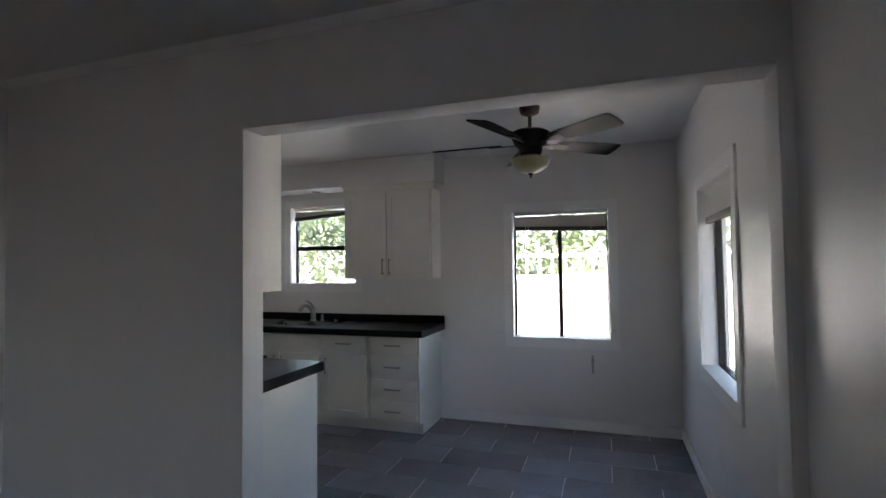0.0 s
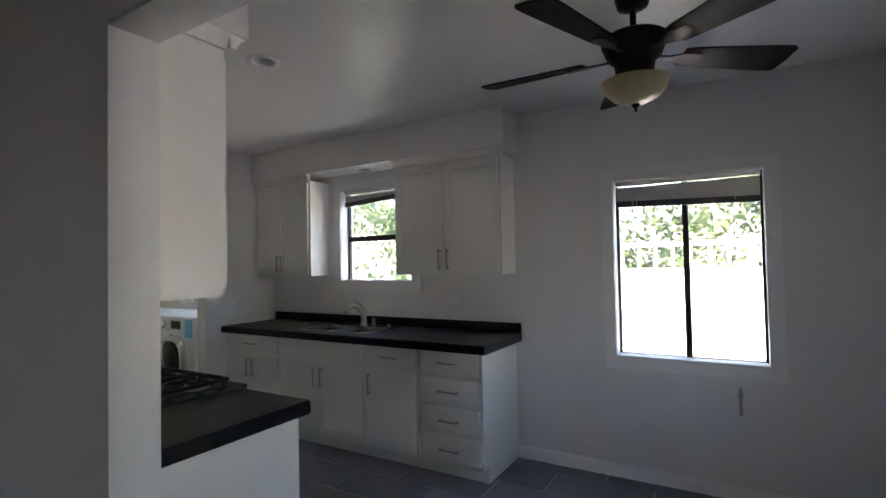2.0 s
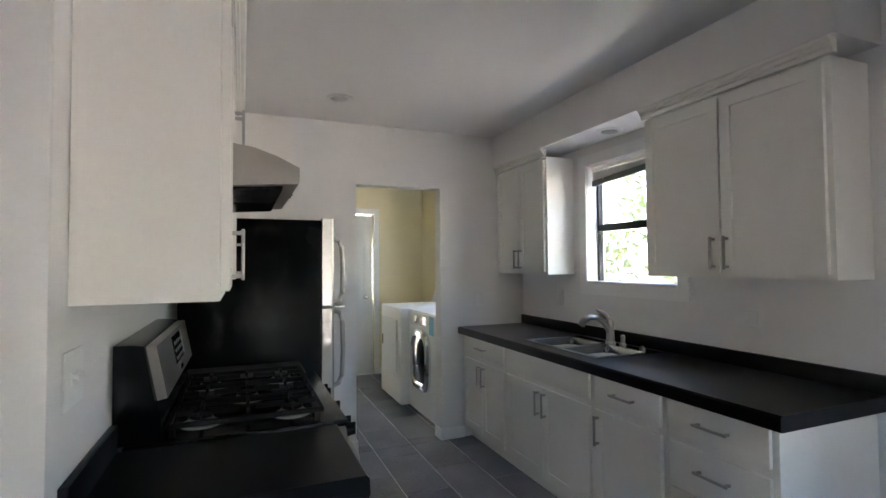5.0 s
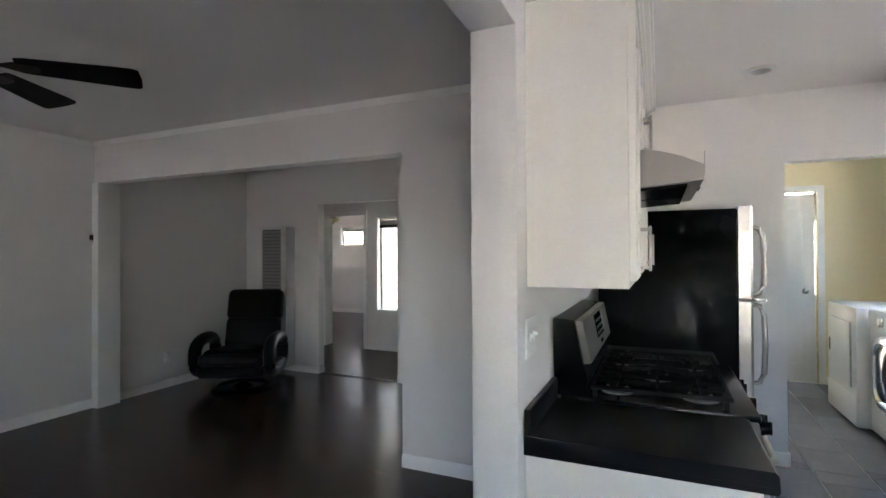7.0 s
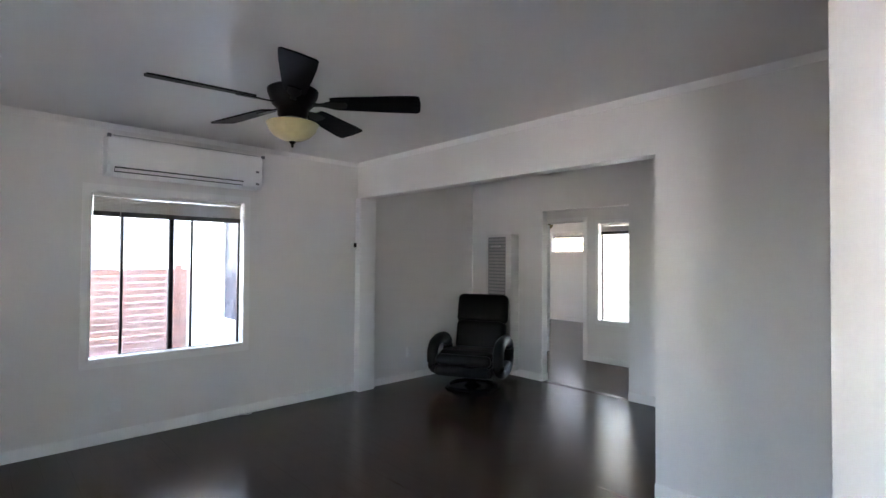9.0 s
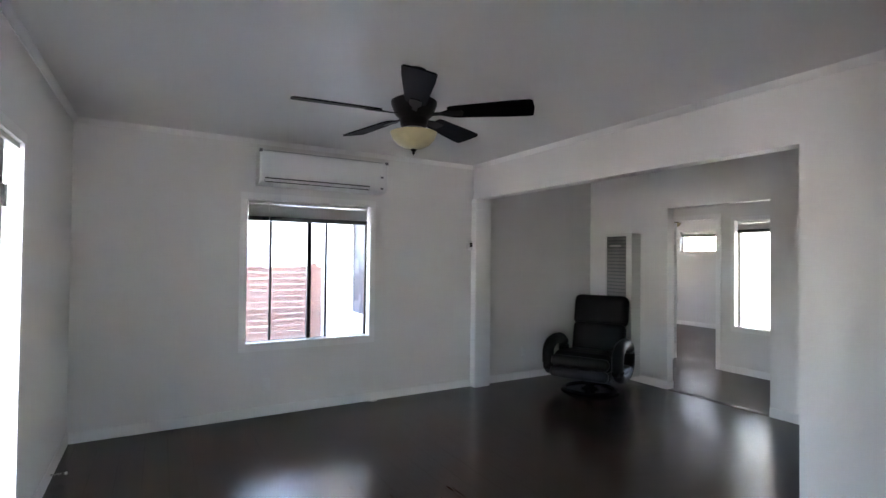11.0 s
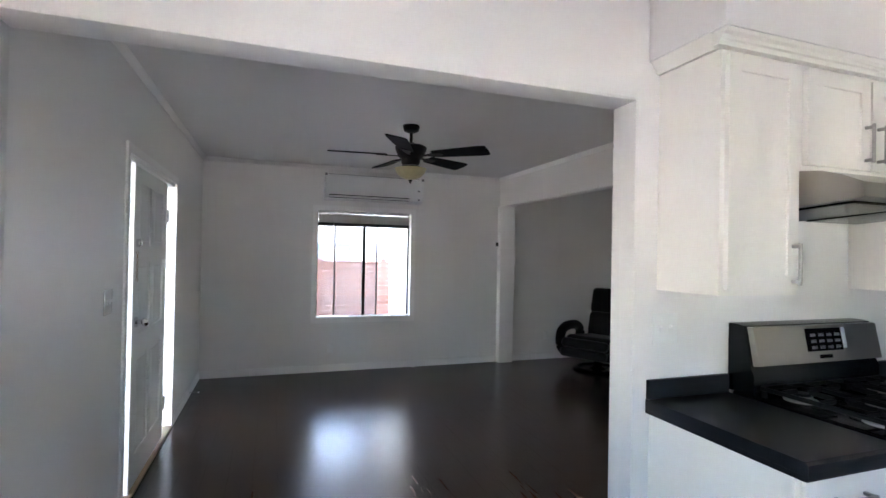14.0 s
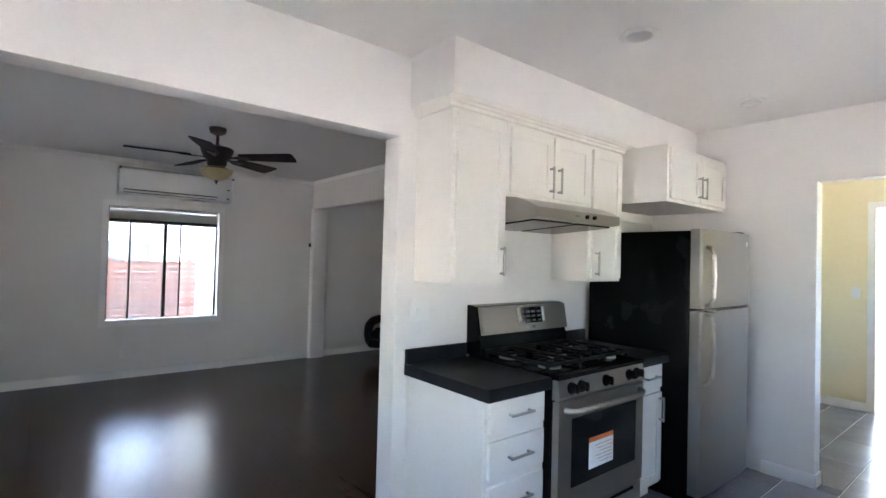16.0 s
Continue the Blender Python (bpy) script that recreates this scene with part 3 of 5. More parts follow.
part("door_knob", bm, NICKEL, inner_door, "dark metal door knob")
cas = pierced(bmesh.new(), "x", -6.39, -6.378, -2.105, -1.265, 0.0, 2.095, [(-2.04, -1.33, -1, 2.03)])
part("casing", cas, TRIM, inner_door, "white painted flat casing")
structure("doorway_strip", bx(-4.975, -4.865, -0.970, 0.09, 0.0005, 0.005, 0.002), PLANK, "wooden transition strip in the doorway", "trim")


# ---- kitchen cabinets ----
def shaker(x0, x1, z0, z1, yf, s):
    """A framed door or drawer front with a sunk panel; its face at yf looks towards s along y."""
    bm = bmesh.new()
    r = 0.052
    t = 0.019
    a, b = sorted((yf, yf - s * t))
    if z1 - z0 > 0.26:
        pierced(bm, "y", a, b, x0, x1, z0, z1, [(x0 + r, x1 - r, z0 + r, z1 - r)])
        p, q = sorted((yf - s * 0.008, yf - s * t))
        box(bm, x0 + r - 0.001, x1 - r + 0.001, p, q, z0 + r - 0.001, z1 - r + 0.001)
        return bm
    return box(bm, x0, x1, a, b, z0, z1, 0.004)


def pull(x, y, z, s, upright, length=0.128):
    bm = bmesh.new()
    h = length / 2
    o = y + s * 0.030
    if upright:
        box(bm, x - 0.006, x + 0.006, o - 0.005, o + 0.005, z - h - 0.012, z + h + 0.012, 0.003)
        for d in (-h, h):
            box(bm, x - 0.005, x + 0.005, *sorted((y, o)), z + d - 0.006, z + d + 0.006, 0.0015, 1)
    else:
        box(bm, x - h - 0.012, x + h + 0.012, o - 0.005, o + 0.005, z - 0.006, z + 0.006, 0.003)
        for d in (-h, h):
            box(bm, x + d - 0.006, x + d + 0.006, *sorted((y, o)), z - 0.005, z + 0.005, 0.0015, 1)
    return bm


def base_unit(x0, x1, y_back, y_front, s, layout, label, end=None):
    """A base cabinet; its face frame at y_front looks towards s. layout: rows of (x0, x1, z0, z1, pull place)."""
    ob = thing("base_cabinet", ((x0 + x1) / 2, (y_back + y_front) / 2, 0), label, "cabinet", "kitchen base cabinets")
    a, b = sorted((y_back + s * 0.003, y_front))
    c, d = sorted((y_back + s * 0.003, y_front - s * 0.07))
    bm = bmesh.new()
    box(bm, x0 + 0.0008, x1 - 0.0008, a, b, 0.098, 0.868, 0.0015, 1)
    part("body", bm, CAB, ob)
    part("toe_kick", bx(x0 + 0.001, x1 - 0.001, c, d, 0.0, 0.0975), CAB, ob)
    for fx0, fx1, z0, z1, place in layout:
        yf = y_front + s * 0.020
        f = part("drawer_front" if z1 - z0 < 0.26 else "door", shaker(fx0, fx1, z0, z1, yf, s), CAB, ob)
        if place == "mid":
            part("handle", pull((fx0 + fx1) / 2, yf, (z0 + z1) / 2, s, False), NICKEL, f, "brushed nickel bar handle")
        elif place == "low_x":
            part("handle", pull(fx0 + 0.032, yf, z1 - 0.10, s, True), NICKEL, f, "brushed nickel bar handle")
        elif place == "high_x":
            part("handle", pull(fx1 - 0.032, yf, z1 - 0.10, s, True), NICKEL, f, "brushed nickel bar handle")
    return ob


def four_drawers(x0, x1):
    return [(x0, x1, 0.700, 0.850, "mid"), (x0, x1, 0.505, 0.668, "mid"), (x0, x1, 0.315, 0.474, "mid"), (x0, x1, 0.125, 0.284, "mid")]


YF = 4.475
base_unit(-3.995, -3.285, YB, YF, -1, [(-3.955, -3.305, 0.700, 0.850, "mid"), (-3.955, -3.634, 0.125, 0.668, "high_x"), (-3.626, -3.305, 0.125, 0.668, "low_x")], "white base cabinet with a drawer and two doors")
base_unit(-3.284, -2.366, YB, YF, -1, [(-3.262, -2.388, 0.700, 0.850, ""), (-3.262, -2.829, 0.125, 0.668, "high_x"), (-2.821, -2.388, 0.125, 0.668, "low_x")], "white sink cabinet with a blank front and two doors")
base_unit(-2.365, -1.886, YB, YF, -1, [(-2.342, -1.908, 0.700, 0.850, "mid"), (-2.342, -1.908, 0.125, 0.668, "low_x")], "white base cabinet with one drawer and one door")
base_unit(-1.885, -1.400, YB, YF, -1, four_drawers(-1.862, -1.424), "white base cabinet with four drawers")
base_unit(-1.874, -1.470, 2.42, 3.005, 1, four_drawers(-1.856, -1.492), "white drawer cabinet beside the range")
base_unit(-3.020, -2.684, 2.42, 3.005, 1, [(-3.000, -2.704, 0.700, 0.850, "mid"), (-3.000, -2.704, 0.125, 0.668, "low_x")], "narrow white base cabinet between range and refrigerator")


def wall_unit(x0, x1, y_back, y_front, s, z0, z1, doors, label, group="kitchen wall cabinets"):
    ob = thing("wall_cabinet", ((x0 + x1) / 2, (y_back + y_front) / 2, z0), label, "cabinet", group)
    a, b = sorted((y_back + s * 0.003, y_front))
    bm = pierced(bmesh.new(), "x", x0 + 0.001, x1 - 0.001, a, b, z0, z1, [])
    part("body", bm, CAB, ob)
    for dx0, dx1, side in doors:
        yf = y_front + s * 0.020
        f = part("door", shaker(dx0, dx1, z0 + 0.022, z1 - 0.022, yf, s), CAB, ob)
        hx = dx1 - 0.030 if side > 0 else dx0 + 0.030
        hz = z0 + (0.115 if z1 - z0 > 0.6 else 0.125)
        part("handle", pull(hx, yf, hz, s, True), NICKEL, f, "brushed nickel bar handle")
    return ob


UZ = 2.205
wall_unit(-3.995, -3.262, YB, 4.812, -1, 1.345, UZ, [(-3.975, -3.632, 1), (-3.624, -3.284, -1)], "white two-door wall cabinet beside the sink window")
wall_unit(-2.318, -1.392, YB, 4.812, -1, 1.352, UZ, [(-2.298, -1.860, 1), (-1.850, -1.414, -1)], "white two-door wall cabinet under the soffit")
wall_unit(-1.882, -1.500, 2.42, 2.712, 1, 1.342, UZ, [(-1.862, -1.520, -1)], "tall white wall cabinet at the end of the run")
wall_unit(-2.640, -1.884, 2.42, 2.712, 1, 1.806, UZ, [(-2.622, -2.270, 1), (-2.256, -1.904, -1)], "short white wall cabinet over the range hood")
wall_unit(-3.010, -2.642, 2.42, 2.712, 1, 1.342, UZ, [(-2.990, -2.664, 1)], "white wall cabinet beside the refrigerator")
wall_unit(-3.960, -3.070, 2.42, 3.000, 1, 1.872, 2.245, [(-3.940, -3.522, 1), (-3.510, -3.092, -1)], "deep white cabinet over the refrigerator")


def cornice(outline, along, a, b, label):
    bm = prism(bmesh.new(), outline, along, a, b)
    return structure("cabinet_cornice", bm, CAB, label, "trim")


cornice([(4.812, 2.206), (4.788, 2.206), (4.786, 2.224), (4.777, 2.229), (4.775, 2.243), (4.763, 2.249), (4.758, 2.2595), (4.812, 2.2595)], "x", -3.995, -3.262, "white cornice strip over the wall cabinets")
cornice([(4.812, 2.206), (4.788, 2.206), (4.786, 2.224), (4.777, 2.229), (4.775, 2.243), (4.763, 2.249), (4.758, 2.2595), (4.812, 2.2595)], "x", -2.318, -1.370, "white cornice strip over the wall cabinets")
cornice([(2.712, 2.206), (2.737, 2.206), (2.739, 2.222), (2.748, 2.226), (2.750, 2.238), (2.764, 2.244), (2.770, 2.2545), (2.712, 2.2545)], "x", -3.010, -1.462, "white cornice strip over the wall cabinets")
cornice([(-1.500, 2.206), (-1.486, 2.206), (-1.480, 2.220), (-1.468, 2.238), (-1.455, 2.2545), (-1.500, 2.2545)], "y", 2.424, 2.711, "white cornice strip over the wall cabinets")
structure("wall_batten", bx(-3.96, -3.03, 2.42, 2.44, 1.80, 1.868, 0.003), CAB, "white batten on the wall over the refrigerator", "trim")


def countertop(label, x0, x1, y0, y1, front, hole=None, splash=None):
    ob = thing("countertop", ((x0 + x1) / 2, (y0 + y1) / 2, 0.87), label, "countertop", "black laminate countertops")
    bm = pierced(bmesh.new(), "z", 0.8695, 0.908, x0, x1, y0, y1, [hole] if hole else [])
    part("worktop", bm, COUNTER, ob)
    fy = y1 if front > 0 else y0
    part("front_edge", prism(bmesh.new(), [(fy, 0.852), (fy + front * 0.010, 0.853), (fy + front * 0.014, 0.862), (fy + front * 0.012, 0.900), (fy + front * 0.004, 0.9085), (fy, 0.9085)], "x", x0, x1), COUNTER, ob, "rounded black front edge")
    by = y0 if front > 0 else y1
    a, b = sorted((by + front * 0.001, by + front * 0.021))
    part("backsplash", bx(x0, x1, a, b, 0.9085, 0.985, 0.004), COUNTER, ob, "low black backsplash")
    for x, d in ((x0, 1), (x1, -1)):
        if x > -1.6:
            a, b = sorted((x, x + d * 0.012))
            part("end_edge", bx(a, b, min(y0, y1), max(y0, y1), 0.852, 0.8693), COUNTER, ob)
    if splash:
        part("side_splash", bx(*splash, 0.9085, 0.985, 0.004), COUNTER, ob, "low black side splash")
    return ob


SINK = (-3.130, -2.395, 4.520, 4.975)
countertop("black laminate worktop over the sink cabinets", -3.998, -1.358, 4.432, YB - 0.001, -1, (SINK[0] + 0.012, SINK[1] - 0.012, SINK[2] + 0.012, SINK[3] - 0.012))
countertop("black laminate worktop beside the range", -1.876, -1.455, 2.421, 3.040, 1)
countertop("narrow black laminate worktop beside the refrigerator", -3.028, -2.674, 2.421, 3.040, 1)

# sink and tap
sk = thing("kitchen_sink", (-2.76, 4.75, 0.91), "double-bowl stainless steel sink set in the black worktop", "sink")
sx0, sx1, sy0, sy1 = SINK
b1, b2 = (sx0 + 0.035, -2.785, sy0 + 0.035, sy1 - 0.085), (-2.740, sx1 - 0.035, sy0 + 0.035, sy1 - 0.085)
part("rim", pierced(bmesh.new(), "z", 0.9085, 0.914, sx0, sx1, sy0, sy1, [b1, b2]), RIMST, sk, "steel rim, its highlight put into a paler steel")
for x0, x1, y0, y1 in (b1, b2):
    bm = bmesh.new()
    t = 0.012
    outer = [bm.verts.new(p) for p in ((x0, y0, 0.9135), (x1, y0, 0.9135), (x1, y1, 0.9135), (x0, y1, 0.9135))]
    mid = [bm.verts.new(p) for p in ((x0 + t, y0 + t, 0.885), (x1 - t, y0 + t, 0.885), (x1 - t, y1 - t, 0.885), (x0 + t, y1 - t, 0.885))]
    low = [bm.verts.new(p) for p in ((x0 + 0.03, y0 + 0.03, 0.735), (x1 - 0.03, y0 + 0.03, 0.735), (x1 - 0.03, y1 - 0.03, 0.735), (x0 + 0.03, y1 - 0.03, 0.735))]
    for p, q in ((outer, mid), (mid, low)):
        for i in range(4):
            bm.faces.new((p[i], p[(i + 1) % 4], q[(i + 1) % 4], q[i]))
    bm.faces.new(low)
    bmesh.ops.bevel(bm, geom=[e for e in bm.edges if abs(e.verts[0].co.z - e.verts[1].co.z) > 0.1], offset=0.03, segments=3, affect="EDGES")
    bowl = part("bowl", bm, SINKST, sk)
    part("drain", lathe(bmesh.new(), ((x0 + x1) / 2, (y0 + y1) / 2, 0.7355), [(0.045, 0), (0.045, 0.003), (0.03, 0.004), (0.01, 0.002)], 20), CHROME, bowl, "round steel drain")
fa = thing("faucet", (-2.765, 4.935, 0.914), "brushed steel single-lever kitchen faucet on the sink rim", "faucet")
fx, fy, fz = -2.765, 4.935, 0.914
part("base", lathe(bmesh.new(), (fx, fy, fz), [(0.032, 0), (0.032, 0.008), (0.026, 0.014), (0.024, 0.10), (0.026, 0.125), (0.020, 0.150)], 20), STEEL, fa)
pts = [(fx, fy - 0.005, fz + 0.075), (fx, fy - 0.05, fz + 0.135), (fx, fy - 0.10, fz + 0.165), (fx, fy - 0.16, fz + 0.172), (fx, fy - 0.205, fz + 0.155), (fx, fy - 0.225, fz + 0.125)]
part("spout", tube(bmesh.new(), pts, [0.019, 0.018, 0.017, 0.018, 0.021, 0.022], 14), STEEL, fa)
part("lever", tube(bmesh.new(), [(fx, fy + 0.002, fz + 0.14), (fx - 0.01, fy - 0.03, fz + 0.185), (fx - 0.025, fy - 0.085, fz + 0.215)], [0.016, 0.012, 0.009], 10), STEEL, fa)
sp = thing("side_sprayer", (-2.66, 4.94, 0.914), "small steel side sprayer on the sink rim", "faucet")
part("holder", lathe(bmesh.new(), (-2.66, 4.94, 0.914), [(0.020, 0), (0.020, 0.010), (0.014, 0.016), (0.013, 0.045), (0.016, 0.055), (0.010, 0.066)], 14), STEEL, sp)
cp = thing("sink_cap", (-2.50, 4.94, 0.914), "round steel hole cap on the sink rim", "sink cap")
part("cap", lathe(bmesh.new(), (-2.50, 4.94, 0.914), [(0.018, 0), (0.018, 0.006), (0.010, 0.018), (0.006, 0.022)], 14), STEEL, cp)

# range hood
hd = thing("range_hood", (-2.262, 2.67, 1.68), "stainless steel range hood under the short cabinet", "range hood")
hood_out = [(2.424, 1.805), (2.714, 1.805), (2.790, 1.795), (2.860, 1.772), (2.922, 1.742), (2.930, 1.738), (2.930, 1.690), (2.922, 1.686), (2.424, 1.652)]
part("shell", prism(bmesh.new(), hood_out, "x", -2.638, -1.888), STEELH, hd)
for x0, x1 in ((-2.610, -2.285), (-2.240, -1.915)):
    bm = bmesh.new()
    prism(bm, [(2.47, 1.644), (2.88, 1.671), (2.88, 1.681), (2.47, 1.654)], "x", x0, x1)
    part("filter", bm, BLACKE, hd, "dark grease filter")
for x in (-2.30, -2.37):
    part("control_knob", cyl(bmesh.new(), (x, 2.928, 1.713), (x, 2.944, 1.713), 0.011, seg=14), BLACKE, hd, "small black knob")
part("badge", bx(-2.24, -2.20, 2.9300, 2.9315, 1.708, 1.718), GREYP, hd)

# gas range
RX0, RX1 = -2.664, -1.884
rg = thing("gas_range", ((RX0 + RX1) / 2, 2.76, 0), "stainless steel gas range with black cooktop and oven label", "stove")
part("body", bx(RX0, RX1, 2.45, 3.045, 0.03, 0.895, 0.004), BLACKE, rg)
for x in (RX0 + 0.05, RX1 - 0.05):
    for y in (2.50, 3.0):
        part("foot", cyl(bmesh.new(), (x, y, 0.0), (x, y, 0.032), 0.018, seg=10), BLACKE, rg)
bm = bx(RX0 - 0.003, RX1 + 0.003, 2.45, 3.085, 0.8955, 0.918, 0.006)
part("cooktop", bm, BLACKE, rg, "glossy black cooktop")
part("control_panel", prism(bmesh.new(), [(3.046, 0.800), (3.082, 0.800), (3.090, 0.815), (3.078, 0.890), (3.070, 0.8945), (3.046, 0.8945)], "x", RX0, RX1), STEELH, rg, "stainless control panel")
for x in (-2.58, -2.50, -2.275, -2.06, -1.98):
    bm = cyl(bmesh.new(), (x, 3.082, 0.850), (x, 3.092, 0.850), 0.030, seg=20)
    cyl(bm, (x, 3.090, 0.850), (x, 3.122, 0.854), 0.023, 0.020, 20)
    box(bm, x - 0.005, x + 0.005, 3.10, 3.130, 0.832, 0.876, 0.003)
    part("knob", bm, BLACKE, rg, "black burner knob")
od = part("oven_door", pierced(bmesh.new(), "y", 3.048, 3.085, RX0 + 0.004, RX1 - 0.004, 0.245, 0.790, [(-2.592, -1.990, 0.360, 0.700)]), STEELH, rg, "stainless oven door")
part("oven_window", bx(-2.594, -1.988, 3.062, 3.080, 0.358, 0.702), DARKGLASS, od, "black oven glass")
part("handle", tube(bmesh.new(), [(RX0 + 0.05, 3.085, 0.752), (RX0 + 0.06, 3.115, 0.750), (RX0 + 0.10, 3.132, 0.748), (-2.274, 3.140, 0.748), (RX1 - 0.10, 3.132, 0.748), (RX1 - 0.06, 3.115, 0.750), (RX1 - 0.05, 3.085, 0.752)], 0.015, 12), STEELH, od, "curved steel oven handle")
part("label", bx(-2.365, -2.145, 3.0802, 3.0810, 0.415, 0.548), STICKW, od, "white printed label")
part("label_band", bx(-2.365, -2.145, 3.0802, 3.0810, 0.5485, 0.572), STICKO, od, "orange band over the label")
bm = bmesh.new()
for i in range(6):
    box(bm, -2.350, -2.20 - 0.02 * (i % 3), 3.0811, 3.0815, 0.525 - 0.018 * i, 0.528 - 0.018 * i)
part("label_print", bm, HEATG, od)
part("drawer", bx(RX0 + 0.004, RX1 - 0.004, 3.048, 3.080, 0.065, 0.236, 0.006), STEELH, rg, "stainless warming drawer")
part("drawer_slot", bx(RX0 + 0.09, RX1 - 0.09, 3.0802, 3.083, 0.205, 0.222), BLACKE, rg)
gd = part("backguard", prism(bmesh.new(), [(2.425, 0.918), (2.545, 0.918), (2.545, 1.000), (2.530, 1.030), (2.500, 1.195), (2.470, 1.200), (2.425, 1.200)], "x", RX0 + 0.002, RX1 - 0.002), BLACKE, rg, "black enamel backguard")
gx0, gx1 = RX0 + 0.012, RX1 - 0.012
part("console", prism(bmesh.new(), [(2.534, 1.035), (2.560, 1.040), (2.530, 1.192), (2.503, 1.192)], "x", gx0, gx1), STEELH, gd, "tilted stainless console")


def on_console(name, x0, x1, f0, f1, material, lab=""):
    y0, z0, y1, z1 = 2.5612, 1.040, 2.5312, 1.192
    a = (y0 + f0 * (y1 - y0), z0 + f0 * (z1 - z0))
    b = (y0 + f1 * (y1 - y0), z0 + f1 * (z1 - z0))
    return part(name, prism(bmesh.new(), [a, (a[0] + 0.002, a[1] + 0.0004), (b[0] + 0.002, b[1] + 0.0004), b], "x", x0, x1), material, gd, lab)


on_console("display", -2.405, -2.185, 0.30, 0.92, DARKGLASS, "black oven display")
for i in range(4):
    for j in range(3):
        on_console("button", -2.395 + 0.05 * i, -2.362 + 0.05 * i, 0.36 + 0.17 * j, 0.44 + 0.17 * j, GREYP)
on_console("sticker", -2.432, -2.412, 0.35, 0.92, STICKW, "small white sticker")
on_console("badge", -2.33, -2.25, 0.10, 0.20, CHROME)
for cx, cy in ((-2.53, 2.64), (-2.53, 2.92), (-2.02, 2.64), (-2.02, 2.92), (-2.275, 2.78)):
    bn = part("burner", lathe(bmesh.new(), (cx, cy, 0.918), [(0.060, 0), (0.058, 0.006), (0.040, 0.010), (0.038, 0.020), (0.030, 0.022)], 22), ALUM, rg, "aluminium burner head")
    part("burner_cap", lathe(bmesh.new(), (cx, cy, 0.9405), [(0.034, 0), (0.036, 0.004), (0.030, 0.009), (0.010, 0.010)], 20), IRON, bn)
for gx0_, gx1_ in ((-2.640, -2.405), (-2.395, -2.155), (-2.145, -1.908)):
    bm = bmesh.new()
    z0, z1 = 0.944, 0.960
    for y in (2.560, 3.005):
        box(bm, gx0_, gx1_, y - 0.006, y + 0.006, z0, z1, 0.002, 1)
    for x in (gx0_ + 0.006, gx1_ - 0.006):
        box(bm, x - 0.006, x + 0.006, 2.566, 2.999, z0, z1, 0.002, 1)
        for y in (2.57, 2.99):
            box(bm, x - 0.006, x + 0.006, y - 0.008, y + 0.008, 0.9182, z0)
    cxm = (gx0_ + gx1_) / 2
    for y in (2.64, 2.78, 2.92):
        box(bm, gx0_ + 0.012, cxm - 0.030, y - 0.005, y + 0.005, z0 + 0.004, z1 + 0.006, 0.002, 1)
        box(bm, cxm + 0.030, gx1_ - 0.012, y - 0.005, y + 0.005, z0 + 0.004, z1 + 0.006, 0.002, 1)
    for a, b in ((2.566, 2.615), (2.665, 2.755), (2.805, 2.895), (2.945, 2.999)):
        box(bm, cxm - 0.005, cxm + 0.005, a, b, z0 + 0.004, z1 + 0.006, 0.002, 1)
    part("grate", bm, IRON, rg, "black cast iron grate")

# refrigerator
fr = thing("refrigerator", (-3.41, 2.83, 0), "stainless steel top-freezer refrigerator with black sides", "refrigerator")
FX0, FX1 = -3.790, -3.034
part("body", bx(FX0, FX1, 2.46, 3.165, 0.02, 1.675, 0.006), BLACKT, fr, "black textured cabinet")
part("kick_grille", bx(FX0 + 0.02, FX1 - 0.02, 3.10, 3.170, 0.0, 0.06, 0.004), BLACKE, fr)


def fridge_door(z0, z1, lab):
    out = [(FX0 + 0.001, 3.172), (FX0 + 0.001, 3.225), (FX0 + 0.012, 3.238), (FX0 + 0.15, 3.250), (FX1 - 0.15, 3.250), (FX1 - 0.012, 3.238), (FX1 - 0.001, 3.225), (FX1 - 0.001, 3.172)]
    return part("door", prism(bmesh.new(), out, "z", z0, z1), STEEL, fr, lab)


upper = fridge_door(1.200, 1.685, "stainless freezer door")
lower = fridge_door(0.075, 1.182, "stainless refrigerator door")
hx = FX1 - 0.055
part("handle", tube(bmesh.new(), [(hx, 3.243, 1.215), (hx, 3.275, 1.225), (hx, 3.292, 1.27), (hx, 3.295, 1.40), (hx, 3.288, 1.53), (hx, 3.270, 1.565), (hx, 3.243, 1.575)], 0.014, 12), STEEL, upper, "curved steel bar handle")
part("handle", tube(bmesh.new(), [(hx, 3.243, 1.165), (hx, 3.275, 1.155), (hx, 3.292, 1.11), (hx, 3.297, 0.95), (hx, 3.290, 0.80), (hx, 3.270, 0.755), (hx, 3.243, 0.745)], 0.014, 12), STEEL, lower, "curved steel bar handle")
part("handle_bracket", bx(hx - 0.03, hx + 0.03, 3.240, 3.300, 1.1825, 1.1995, 0.003), CHROME, fr, "bright bracket between the handles")
part("badge", bx(FX0 + 0.05, FX0 + 0.085, 3.2415, 3.2445, 1.60, 1.632, 0.001), PLASTIC, upper, "small square badge")
part("hinge_cover", bx(FX0 + 0.02, FX0 + 0.10, 3.12, 3.21, 1.6855, 1.700, 0.004), BLACKE, fr)
part("gasket", bx(FX0 + 0.01, FX1 - 0.01, 3.166, 3.171, 0.08, 1.67), BLACKE, fr)


